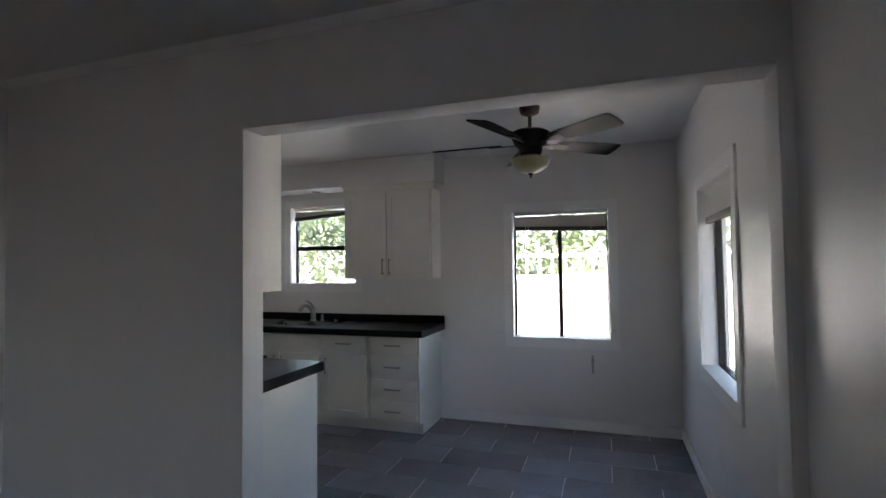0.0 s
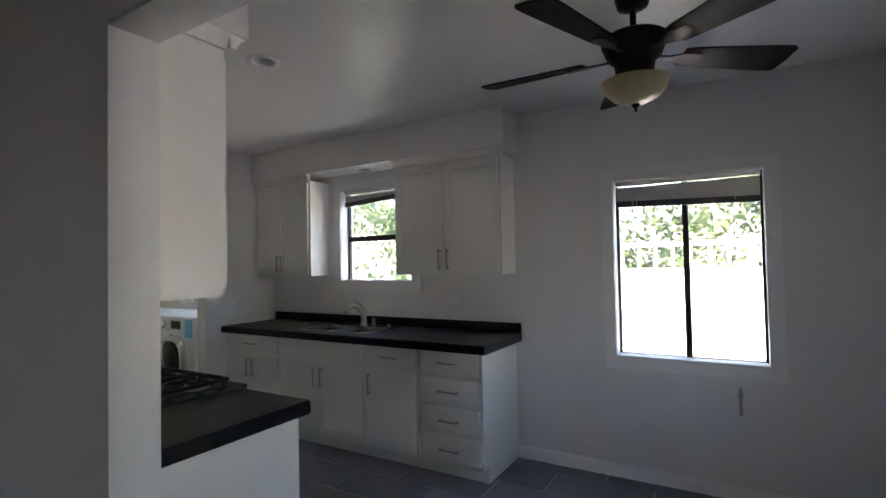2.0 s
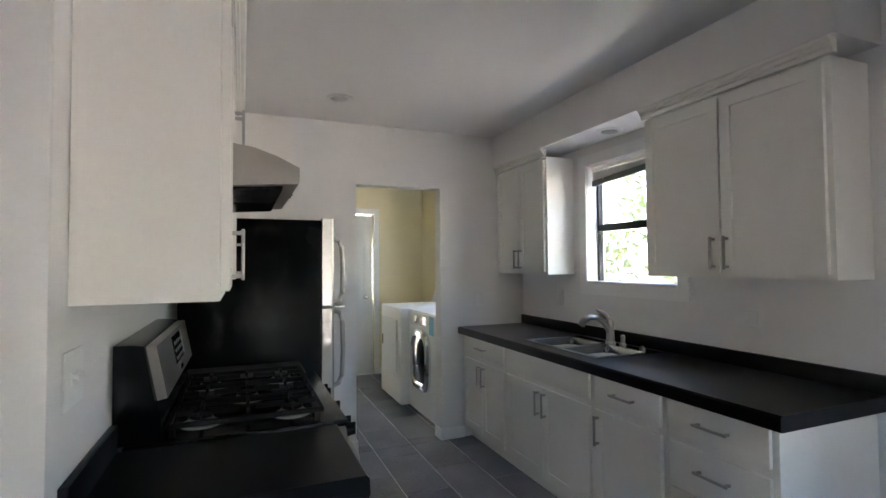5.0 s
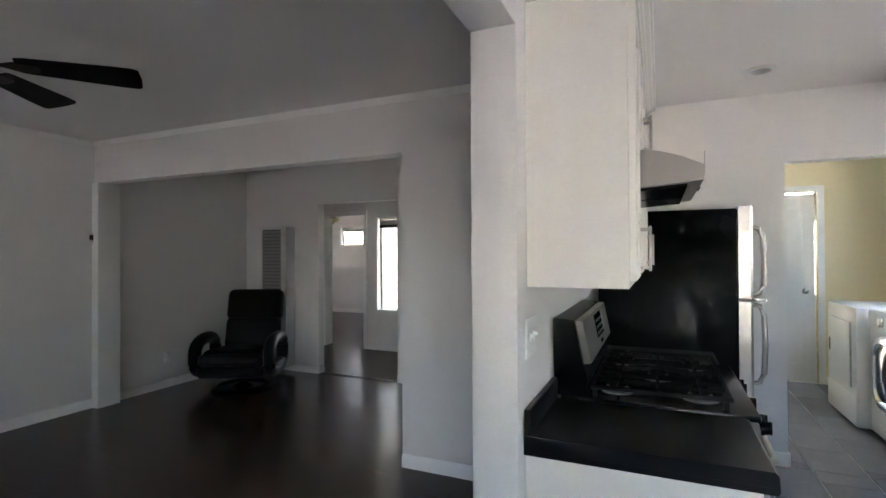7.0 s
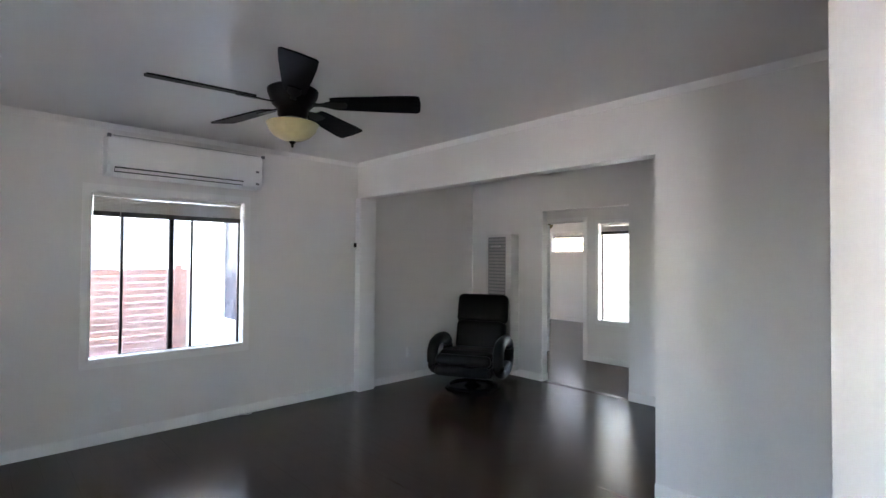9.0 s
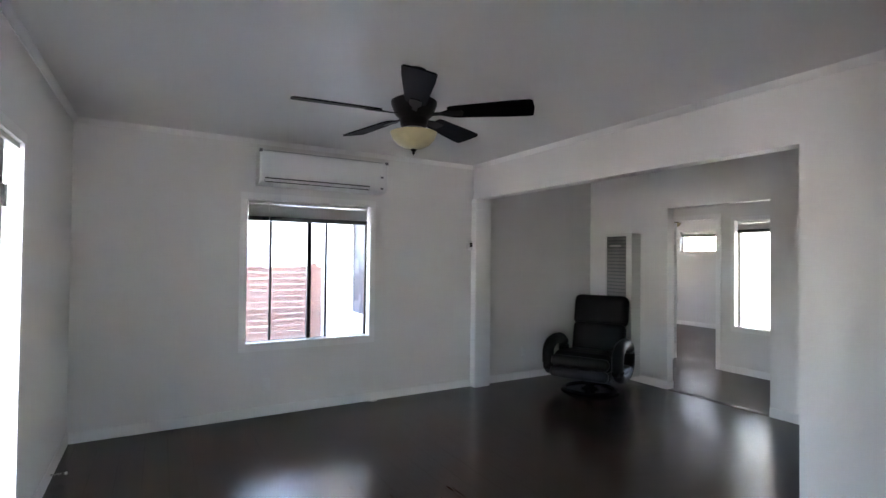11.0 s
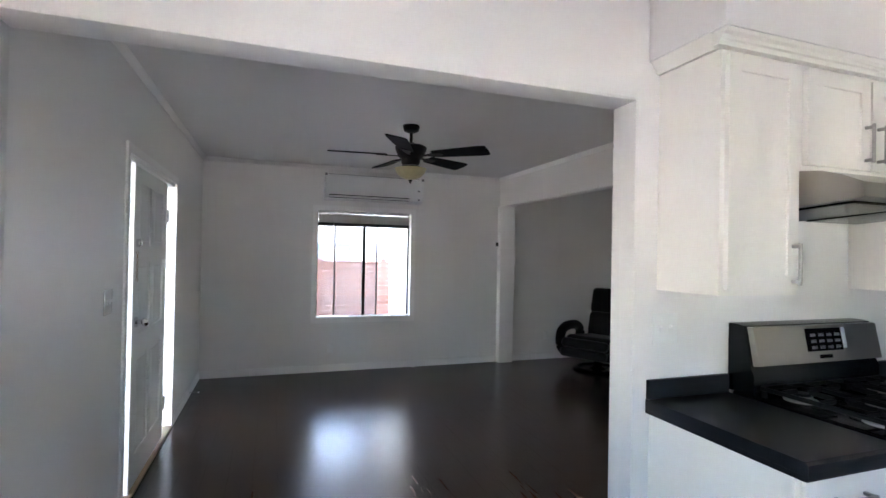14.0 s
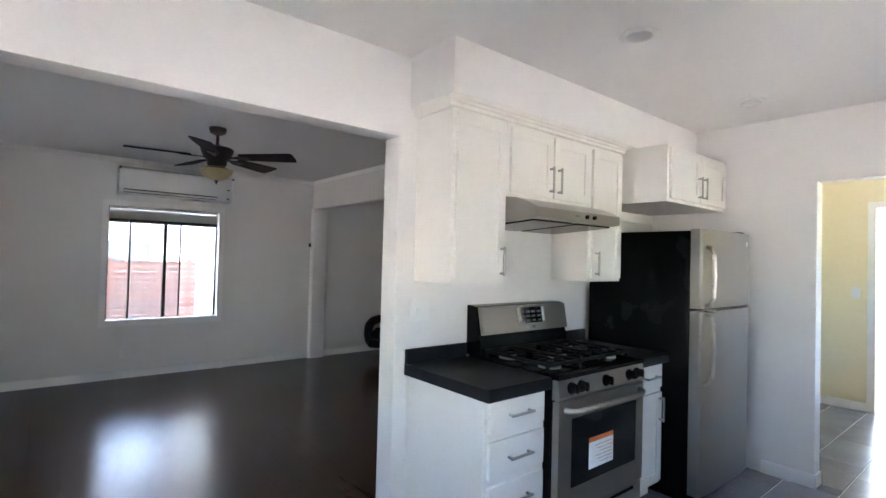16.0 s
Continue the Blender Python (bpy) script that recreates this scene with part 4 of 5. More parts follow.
# ---- ceiling lights and fans ----
def can_light(x, y, z, r=0.082, label="recessed ceiling light with a white ring, unlit"):
    ob = thing("recessed_light", (x, y, z), label, "ceiling light", "recessed ceiling lights")
    bm = lathe(bmesh.new(), (x, y, z), [(r, -0.0005), (r, -0.004), (r - 0.010, -0.010), (r - 0.022, -0.010), (r - 0.026, -0.003), (r - 0.028, -0.0015)], 32)
    part("trim_ring", bm, PLASTIC, ob)
    part("lamp", lathe(bmesh.new(), (x, y, z), [(r - 0.036, -0.0016), (r - 0.036, -0.009), (r - 0.050, -0.014), (0.012, -0.015)], 26), ALUM, ob, "dull grey lamp face")
    return ob


for x, y in CANS:
    ob = thing("recessed_light", (x, y, CZ), "recessed ceiling light in a white ring, unlit", "ceiling light", "recessed ceiling lights")
    part("trim_ring", lathe(bmesh.new(), (x, y, CZ), [(0.0555, 0.095), (0.0555, 0.0005), (0.088, -0.0005), (0.088, -0.004), (0.078, -0.009), (0.060, -0.009), (0.054, -0.003), (0.051, 0.030), (0.044, 0.088)], 32), PLASTIC, ob)
    part("lamp", lathe(bmesh.new(), (x, y, CZ), [(0.018, 0.0875), (0.034, 0.040), (0.035, 0.032), (0.030, 0.027), (0.010, 0.025)], 26), APPL, ob, "frosted lamp face")
can_light(-2.70, 4.90, 2.26, 0.085, "round recessed light over the sink, unlit")


def ceiling_fan(x, y, turn, drop, label):
    ob = thing("ceiling_fan", (x, y, CZ), label, "ceiling fan", "five-blade ceiling fans")
    zb = CZ - 0.275 - drop
    part("canopy", lathe(bmesh.new(), (x, y, CZ), [(0.068, -0.0005), (0.070, -0.012), (0.060, -0.045), (0.030, -0.060), (0.016, -0.062)], 26), FANM, ob)
    part("downrod", cyl(bmesh.new(), (x, y, CZ - 0.055), (x, y, zb + 0.115), 0.013, seg=14), FANM, ob)
    part("motor", lathe(bmesh.new(), (x, y, zb), [(0.060, -0.055), (0.075, -0.040), (0.080, -0.004), (0.105, 0.020), (0.128, 0.075), (0.130, 0.095), (0.110, 0.108), (0.040, 0.118), (0.022, 0.135)], 30), FANM, ob)
    part("light_fitter", lathe(bmesh.new(), (x, y, zb), [(0.050, -0.090), (0.085, -0.082), (0.088, -0.066), (0.060, -0.054)], 28), FANM, ob)
    part("glass_bowl", lathe(bmesh.new(), (x, y, zb), [(0.012, -0.172), (0.050, -0.166), (0.090, -0.146), (0.118, -0.118), (0.130, -0.088), (0.133, -0.080), (0.120, -0.079)], 32), AMBER, ob, "cream amber glass light bowl")
    part("finial", lathe(bmesh.new(), (x, y, zb), [(0.003, -0.205), (0.007, -0.196), (0.006, -0.188), (0.014, -0.182), (0.018, -0.174), (0.012, -0.170)], 14), FANM, ob)
    for k in range(5):
        a = radians(turn + 72 * k)
        m = Matrix.Translation((x, y, zb + 0.028)) @ Matrix.Rotation(a, 4, "Z") @ Matrix.Rotation(radians(-13), 4, "X")
        bm = bmesh.new()
        out = [(0.20, -0.050), (0.235, -0.058), (0.565, -0.080), (0.647, -0.081), (0.664, -0.070), (0.67, 0.0), (0.664, 0.070), (0.647, 0.081), (0.565, 0.080), (0.235, 0.058), (0.20, 0.050)]
        prism(bm, out, "z", -0.004, 0.004)
        bm.transform(m)
        bl = part("blade", bm, BLADE, ob, "dark wood fan blade")
        bm = bmesh.new()
        prism(bm, [(0.070, -0.016), (0.15, -0.012), (0.20, -0.034), (0.275, -0.030), (0.285, 0.0), (0.275, 0.030), (0.20, 0.034), (0.15, 0.012), (0.070, 0.016)], "z", -0.011, -0.0045)
        bm.transform(m)
        part("blade_iron", bm, FANM, bl, "bronze blade bracket")
    return ob


ceiling_fan(-0.312, 3.755, -36, 0.0, "dark bronze kitchen ceiling fan with an amber glass bowl")
ceiling_fan(-1.095, 0.10, 65.5, 0.0, "dark bronze living room ceiling fan with an amber glass bowl")
ceiling_fan(-8.3, -3.3, 20, 0.0, "dark bronze bedroom ceiling fan with an amber glass bowl")


# ---- small wall fittings ----
def plate(kind, label, axis, w, side, u, z, wd, ht, rockers, category, cover=None):
    """A white wall plate; the wall face at w looks towards side."""
    loc = (w, u, z) if axis == "x" else (u, w, z)
    ob = thing(kind, loc, label, category, "white wall plates")
    a, b = sorted((w + side * 0.0005, w + side * 0.006))
    part("cover", flat(axis, a, b, u - wd / 2, u + wd / 2, z - ht / 2, z + ht / 2, 0.002), cover or PLASTIC, ob)
    for i in range(rockers):
        c = u + (i - (rockers - 1) / 2) * 0.046
        a, b = sorted((w + side * 0.006, w + side * 0.0095))
        if kind == "light_switch":
            part("toggle", flat(axis, a, b, c - 0.006, c + 0.006, z - 0.013, z + 0.013, 0.001), PLASTIC, ob)
            a, b = sorted((w + side * 0.0095, w + side * 0.020))
            part("toggle", flat(axis, a, b, c - 0.004, c + 0.004, z + 0.001, z + 0.010, 0.001), PLASTIC, ob)
        else:
            for d in (-0.020, 0.020):
                part("socket", flat(axis, a, b, c - 0.015, c + 0.015, z + d - 0.014, z + d + 0.014, 0.003), PLASTIC, ob)
    return ob


plate("light_switch", "white double light switch on the white wall", "y", 2.42, 1, -1.545, 1.186, 0.125, 0.122, 2, "light switch")
plate("light_switch", "double light switch with a grey metal plate and white toggles", "x", XE, -1, 1.18, 1.20, 0.125, 0.125, 2, "light switch", NICKEL)
plate("light_switch", "white light switch on the laundry wall", "x", -6.6, 1, 3.29, 1.22, 0.075, 0.115, 1, "light switch")
plate("wall_outlet", "white wall outlet over the black worktop", "y", YB, -1, -1.93, 1.15, 0.118, 0.075, 1, "outlet")
plate("wall_outlet", "white wall outlet over the black worktop", "y", YB, -1, -3.45, 1.16, 0.075, 0.115, 1, "outlet")
plate("wall_outlet", "white wall outlet low under the living room window", "y", YS, 1, -0.73, 0.285, 0.072, 0.115, 1, "outlet")
plate("wall_outlet", "white wall outlet low beside the recliner", "y", YS, 1, -3.74, 0.33, 0.072, 0.115, 1, "outlet")
plate("wall_outlet", "white wall outlet low under the kitchen window", "x", XE, -1, 3.66, 0.35, 0.072, 0.115, 1, "outlet")
plate("wall_outlet", "white wall outlet on the end wall over the worktop", "x", XK, 1, 4.62, 1.13, 0.075, 0.115, 1, "outlet")
plate("wall_outlet", "white wall outlet low beside the entry door", "x", XE, -1, 1.45, 0.30, 0.072, 0.115, 1, "outlet")
th = thing("thermostat", (-2.945, YS, 1.605), "small white thermostat with a dark display on the wall", "thermostat")
part("case", bx(-2.995, -2.895, YS + 0.0005, YS + 0.024, 1.556, 1.652, 0.006), PLASTIC, th)
part("display", bx(-2.972, -2.925, YS + 0.0242, YS + 0.026, 1.585, 1.635), DARKGLASS, th, "dark display")
# thin grey strip with a short crosspiece, flat against the wall
sc = thing("wall_strip", (0.015, YB, 0.58), "small grey upright strip with a crosspiece on the white wall", "bracket")
bm = bx(0.006, 0.024, YB - 0.004, YB - 0.0005, 0.50, 0.66, 0.001)
box(bm, 0.002, 0.028, YB - 0.012, YB - 0.0005, 0.60, 0.63, 0.002)
part("plate", bm, NICKEL, sc)
ds = thing("door_stop", (XE - 0.016, -1.40, 0.045), "small metal spring door stop on the baseboard", "door stop")
part("spring", tube(bmesh.new(), [(XE - 0.016 - 0.075 * i / 60, -1.40 + 0.007 * math.cos(i * 1.1), 0.045 + 0.007 * math.sin(i * 1.1)) for i in range(61)], 0.0018, 6), CHROME, ds)
part("tip", cyl(bmesh.new(), (XE - 0.091, -1.40, 0.045), (XE - 0.105, -1.40, 0.045), 0.009, seg=12), PLASTIC, ds, "white rubber tip")
cx = thing("cable_stub", (-1.74, -2.09, 0.0), "short white cable stub on the floor by the wall", "cable")
part("cable", tube(bmesh.new(), [(-1.70, -2.12, 0.008), (-1.72, -2.09, 0.012), (-1.76, -2.075, 0.007), (-1.80, -2.09, 0.006)], 0.005, 8), PLASTIC, cx)

# ---- air conditioner over the living room window ----
ac = thing("air_conditioner", (-1.215, YS, 2.10), "white wall-mounted split air conditioner over the window", "air conditioner")
AX0, AX1 = -1.800, -0.625
out = [(YS + 0.001, 2.395), (YS + 0.185, 2.395), (YS + 0.215, 2.380), (YS + 0.222, 2.340), (YS + 0.219, 2.152), (YS + 0.196, 2.114), (YS + 0.150, 2.102), (YS + 0.001, 2.100)]
part("case", prism(bmesh.new(), out, "x", AX0, AX1), ACM, ac)
for x0, x1 in ((AX0 - 0.016, AX0 - 0.001), (AX1 + 0.001, AX1 + 0.016)):
    part("end_cap", prism(bmesh.new(), [(YS + 0.001, 2.398), (YS + 0.195, 2.398), (YS + 0.226, 2.375), (YS + 0.226, 2.16), (YS + 0.16, 2.10), (YS + 0.001, 2.098)], "x", x0, x1), ACM, ac)
# black strip on the closed case, shade of the outlet put into colour
part("slot_shade_strip", prism(bmesh.new(), [(YS + 0.2190, 2.152), (YS + 0.2205, 2.151), (YS + 0.1975, 2.1135), (YS + 0.1955, 2.114)], "x", AX0 + 0.17, AX1 - 0.03), BLACKE, ac, "black strip giving the shade inside the air outlet")
part("louvre", prism(bmesh.new(), [(YS + 0.2160, 2.143), (YS + 0.2195, 2.142), (YS + 0.2055, 2.119), (YS + 0.2020, 2.120)], "x", AX0 + 0.172, AX1 - 0.032), ACM, ac)
part("intake_grille", bx(AX0 + 0.02, AX1 - 0.02, YS + 0.03, YS + 0.17, 2.3955, 2.402, 0.001), GREYP, ac, "grey top intake grille")
for z in (2.245, 2.135):
    part("indicator", bx(AX0 + 0.03, AX0 + 0.06, YS + 0.2195, YS + 0.2245, z - 0.009, z + 0.009, 0.002), GREYP, ac)
for x in (AX0 - 0.008, AX1 + 0.008):
    part("corner_clip", bx(x - 0.012, x + 0.012, YS + 0.19, YS + 0.229, 2.372, 2.400, 0.003), GREYP, ac)

# ---- wall heater ----
ht = thing("wall_heater", (-4.80, -1.54, 0.08), "tall beige louvred gas wall heater on the alcove wall", "heater")
HY0, HY1, HX0, HX1 = -1.735, -1.345, -4.869, -4.715
part("case", pierced(bmesh.new(), "x", HX0, HX1, HY0, HY1, 0.075, 1.775, []), HEATM, ht)
part("front_frame", pierced(bmesh.new(), "x", HX1, HX1 + 0.010, HY0 - 0.004, HY1 + 0.004, 0.07, 1.78, [(HY0 + 0.02, HY1 - 0.075, 0.13, 1.745)]), HEATM, ht)
# dark sheet on the solid case: cavity shade put into its colour
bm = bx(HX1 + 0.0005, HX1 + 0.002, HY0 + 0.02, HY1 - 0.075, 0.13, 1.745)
part("cavity_shade_sheet", bm, GREYP, ht, "dark sheet giving the shade of a cavity behind the louvres")
for i in range(38):
    z = 0.145 + i * 0.042
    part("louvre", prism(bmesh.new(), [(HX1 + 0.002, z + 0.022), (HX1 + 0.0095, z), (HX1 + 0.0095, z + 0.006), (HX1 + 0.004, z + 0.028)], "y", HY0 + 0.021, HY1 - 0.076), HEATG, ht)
part("lettered_strip", bx(HX1 + 0.0096, HX1 + 0.011, HY0 + 0.07, HY1 - 0.15, 1.615, 1.64), CHROME, ht, "small bright maker's strip")

# ---- recliner ----
rc = thing("recliner", (-4.07, -1.385, 0), "black leather swivel recliner with looped arms before the heater", "armchair", "", 27)
part("base_ring", lathe(bmesh.new(), (0, 0, 0), [(0.31, 0.0), (0.315, 0.012), (0.30, 0.030), (0.26, 0.034), (0.25, 0.010), (0.10, 0.012), (0.05, 0.05), (0.045, 0.17)], 36), BLACKE, rc, "black round swivel base", True)


def cushion(x0, x1, y0, y1, z0, z1, r, tilt=0.0, pivot=None):
    bm = bx(x0, x1, y0, y1, z0, z1, r, 4)
    if tilt:
        p = Vector(pivot)
        bm.transform(Matrix.Translation(p) @ Matrix.Rotation(radians(tilt), 4, "Y") @ Matrix.Translation(-p))
    return bm


part("frame", bx(-0.30, 0.28, -0.29, 0.29, 0.165, 0.25, 0.03, 3), LEATHER, rc, "", True)
part("seat", cushion(-0.30, 0.33, -0.315, 0.315, 0.24, 0.435, 0.07, -5, (0, 0, 0.3)), LEATHER, rc, "padded black leather seat", True)
for z0, z1 in ((0.305, 0.425), (0.185, 0.302)):
    part("footrest", cushion(0.30, 0.42, -0.31, 0.31, z0, z1, 0.05, -14, (0.36, 0, 0.4)), LEATHER, rc, "folded leather footrest roll", True)
part("backrest", cushion(-0.42, -0.24, -0.30, 0.30, 0.36, 0.72, 0.06, -14, (-0.3, 0, 0.4)), LEATHER, rc, "lower leather back cushion", True)
part("headrest", cushion(-0.44, -0.26, -0.315, 0.315, 0.69, 1.055, 0.07, -14, (-0.3, 0, 0.4)), LEATHER, rc, "upper leather back cushion", True)
for s in (-1, 1):
    loop = []
    for k in range(28):
        a = 2 * math.pi * k / 28
        ca, sa = math.cos(a), math.sin(a)
        loop.append((0.045 + 0.265 * math.copysign(abs(ca) ** 0.75, ca), s * 0.375, 0.375 + 0.170 * math.copysign(abs(sa) ** 0.75, sa)))
    bm = tube(bmesh.new(), loop, 0.062, 12, True)
    part("armrest", bm, LEATHER, rc, "rounded looped leather arm", True)
    part("arm_link", bx(-0.16, 0.20, s * 0.375 - 0.045, s * 0.375 + 0.045, 0.20, 0.30, 0.03, 3), LEATHER, rc, "", True)

# ---- laundry ----
ws = thing("washing_machine", (-4.60, 4.66, 0), "white front-loading washing machine with a dark round door", "washing machine")
WX0, WX1, WY = -4.975, -4.225, 4.315
part("body", bx(WX0, WX1, WY, 5.0, 0.03, 0.985, 0.012), APPL, ws)
for x in (WX0 + 0.07, WX1 - 0.07):
    for y in (WY + 0.07, 4.93):
        part("foot", cyl(bmesh.new(), (x, y, 0), (x, y, 0.032), 0.022, seg=10), BLACKE, ws)
xc = (WX0 + WX1) / 2


def ring_y(bm, c, y0, prof, seg=36, square=0):
    """Turn a profile of (radius, way out towards -y) about the level axis through c; square bulges it to a rounded square."""
    lathe(bm, (0, 0, 0), prof, seg)
    for v in bm.verts:
        r = math.hypot(v.co.x, v.co.y)
        if square and r > 0.02:
            k = r / (abs(v.co.x) ** square + abs(v.co.y) ** square) ** (1 / square)
            v.co.x, v.co.y = v.co.x * k * 0.86, v.co.y * k * 1.02
    bm.transform(Matrix.Translation((c[0], y0, c[1])) @ Matrix.Rotation(radians(90), 4, "X"))
    return bm


port = part("door_ring", ring_y(bmesh.new(), (xc, 0.535), WY, [(0.275, 0.0005), (0.275, 0.020), (0.258, 0.040), (0.222, 0.044), (0.205, 0.024), (0.19, 0.020)], 48, 3.6), CHROME, ws, "polished rounded-square door ring")
part("door_glass", ring_y(bmesh.new(), (xc, 0.535), WY, [(0.204, 0.021), (0.195, 0.036), (0.14, 0.052), (0.05, 0.060), (0.01, 0.061)], 48, 3.6), DARKGLASS, port, "dark bowed door glass")
part("control_panel", bx(WX0 + 0.01, WX1 - 0.01, WY - 0.014, WY + 0.002, 0.845, 0.970, 0.006), APPL, ws)
part("display", bx(xc + 0.02, xc + 0.17, WY - 0.017, WY - 0.0142, 0.872, 0.945), DARKGLASS, ws, "dark display")
part("dial", ring_y(bmesh.new(), (xc - 0.10, 0.908), WY - 0.014, [(0.038, 0.0005), (0.036, 0.018), (0.028, 0.024), (0.006, 0.025)], 22), CHROME, ws, "round chrome dial")
part("energy_sticker", bx(WX1 - 0.135, WX1 - 0.02, WY - 0.016, WY - 0.0145, 0.80, 0.965), STICKB, ws, "blue energy sticker")
dr = thing("clothes_dryer", (-5.37, 4.66, 0), "white clothes dryer with a rear control console", "dryer")
DX0, DX1 = -5.735, -5.005
WY = 4.235
part("body", bx(DX0, DX1, WY, 5.0, 0.02, 0.985, 0.012), APPL, dr)
part("door", bx(DX0 + 0.10, DX1 - 0.10, WY - 0.018, WY - 0.0005, 0.32, 0.86, 0.010), APPL, dr, "flat white door")
part("door_pull", bx(DX0 + 0.115, DX0 + 0.15, WY - 0.024, WY - 0.0185, 0.55, 0.66, 0.002), GREYP, dr)
part("kick_plate", bx(DX0 + 0.01, DX1 - 0.01, WY - 0.004, WY - 0.0005, 0.03, 0.27, 0.001), APPL, dr)
part("console", prism(bmesh.new(), [(4.84, 0.986), (5.0, 0.986), (5.0, 1.165), (4.96, 1.170), (4.90, 1.14)], "x", DX0 + 0.01, DX1 - 0.01), APPL, dr, "slanted rear console")
for x in (DX0 + 0.15, DX0 + 0.36, DX0 + 0.57):
    part("dial", cyl(bmesh.new(), (x, 4.872, 1.072), (x, 4.846, 1.083), 0.028, 0.024, 18), PLASTIC, dr)

# ---- outdoors ----
bm = bmesh.new()
bmesh.ops.create_grid(bm, x_segments=40, y_segments=40, size=400)
bm.transform(Matrix.Translation((0, 0, -0.30)))
structure("ground", bm, SOIL, "dry bare ground round the house", "ground", 0)
structure("pavement", bx(-9.0, 6.0, 5.22, 9.2, -0.299, -0.20), CONCRETE, "sunlit concrete yard behind the house", "pavement", 0)
# guessed ground: dark to the east to cut bounced light
structure("pavement_side", bx(0.90, 6.0, -8.0, 5.21, -0.299, -0.205), ASPHALT, "made-up dark asphalt beside the house, to limit bounced light", "pavement", 0)
# ground out of view, pale so that it brightens the living room ceiling
structure("pavement_front", bx(-2.2, 0.89, -12.0, -2.30, -0.299, -0.210), CONCRETE, "unseen pale concrete yard, added to bounce light to the ceiling", "pavement", 0)


def board_fence(name, x0, x1, y, axis, label):
    """A white board fence with an open baluster top; axis x runs along x at y, axis y along y at x = y."""
    ob = thing(name, ((x0 + x1) / 2, y, -0.2) if axis == "x" else (y, (x0 + x1) / 2, -0.2), label, "fence")
    n = int((x1 - x0) / 0.15)
    st = (x1 - x0) / n

    def slab_of(u0, u1, d0, d1, z0, z1, bev=0.0):
        return bx(u0, u1, y + d0, y + d1, z0, z1, bev) if axis == "x" else bx(y + d0, y + d1, u0, u1, z0, z1, bev)
    for i in range(n):
        part("board", slab_of(x0 + i * st + 0.002, x0 + (i + 1) * st - 0.002, -0.010, 0.010, -0.15, 1.24), VINYLW, ob)
    part("rail", slab_of(x0, x1, -0.03, 0.03, 1.2405, 1.30), VINYLW, ob)
    part("rail", slab_of(x0, x1, -0.03, 0.03, 1.60, 1.66), VINYLW, ob)
    k = int((x1 - x0) / 0.22)
    for i in range(k):
        u = x0 + 0.11 + i * 0.22
        part("baluster", slab_of(u - 0.018, u + 0.018, -0.015, 0.015, 1.3005, 1.5995), VINYLW, ob)
    for i in range(int((x1 - x0) / 2.4) + 1):
        u = x0 + i * 2.4
        part("post", slab_of(u - 0.05, u + 0.05, 0.031, 0.131, -0.20, 1.72, 0.006), VINYLW, ob)
    return ob


board_fence("yard_fence", -7.0, 5.6, 9.0, "x", "white painted board fence with an open baluster top")
board_fence("yard_fence", 0.0, 8.9, 5.7, "y", "white painted board fence beside the driveway")

rf = thing("redwood_fence", (1.2, -5.75, -0.2), "red-brown horizontal slat fence with narrow gaps", "fence")
for i in range(15):
    z = -0.16 + i * 0.0965
    part("slat", bx(-2.27, 4.8, -5.765, -5.742, z, z + 0.0900, 0.002, 1), REDWOOD, rf)
for x in (-2.2, -0.95, 0.3, 1.6, 2.9, 4.2):
    part("post", bx(x, x + 0.09, -5.86, -5.766, -0.20, 1.34), REDWOOD, rf)

nb = thing("neighbour_house", (-5.2, -6.6, -0.3), "white stucco neighbouring house close beside the window", "house")
part("wall", pierced(bmesh.new(), "x", -2.45, -2.28, -9.6, -2.75, -0.3, 2.9, [(-4.36, -3.72, 0.62, 1.98)]), STUCCO, nb)
part("wall", bx(-6.2, -2.4505, -2.90, -2.75, -0.3, 2.9), STUCCO, nb)
part("wall", bx(-6.2, -2.4505, -9.6, -9.45, -0.3, 2.9), STUCCO, nb)
part("roof", prism(bmesh.new(), [(-6.35, 2.901), (-2.2, 2.901), (-2.2, 2.98), (-4.3, 3.5), (-6.35, 2.98)], "y", -9.9, -2.65), ROOF, nb)
nw = part("window", pierced(bmesh.new(), "x", -2.36, -2.30, -4.358, -3.722, 0.622, 1.978, [(-4.32, -3.76, 0.66, 1.94)]), TRIM, nb, "white framed window")
part("pane", bx(-2.345, -2.335, -4.32, -3.76, 0.66, 1.94), mat("grey_glass", (0.07, 0.075, 0.09), 0.25, spec=0.15, bump=0), nw)

fh = thing("far_house", (-1.0, -15.0, -0.3), "pale house with blue windows beyond the fence", "house")
part("wall", bx(-9.0, 7.0, -15.2, -14.0, -0.3, 3.1), STUCCO, fh)
part("roof", prism(bmesh.new(), [(-18.0, 3.101), (-13.5, 3.101), (-13.5, 3.25), (-16.0, 4.6), (-18.0, 3.25)], "x", -9.5, 7.5), ROOF, fh)
for x0, x1, z0, z1 in ((-2.04, -1.35, 1.0, 1.76), (-2.74, -2.18, 1.0, 1.76), (-4.25, -3.59, 1.42, 2.30), (-0.6, 0.1, 1.0, 1.76)):
    w = part("window", pierced(bmesh.new(), "y", -13.999, -13.95, x0 - 0.05, x1 + 0.05, z0 - 0.05, z1 + 0.05, [(x0, x1, z0, z1)]), TRIM, fh)
    part("pane", bx(x0, x1, -13.998, -13.985, z0, z1), BLUEH, w, "pale blue pane")


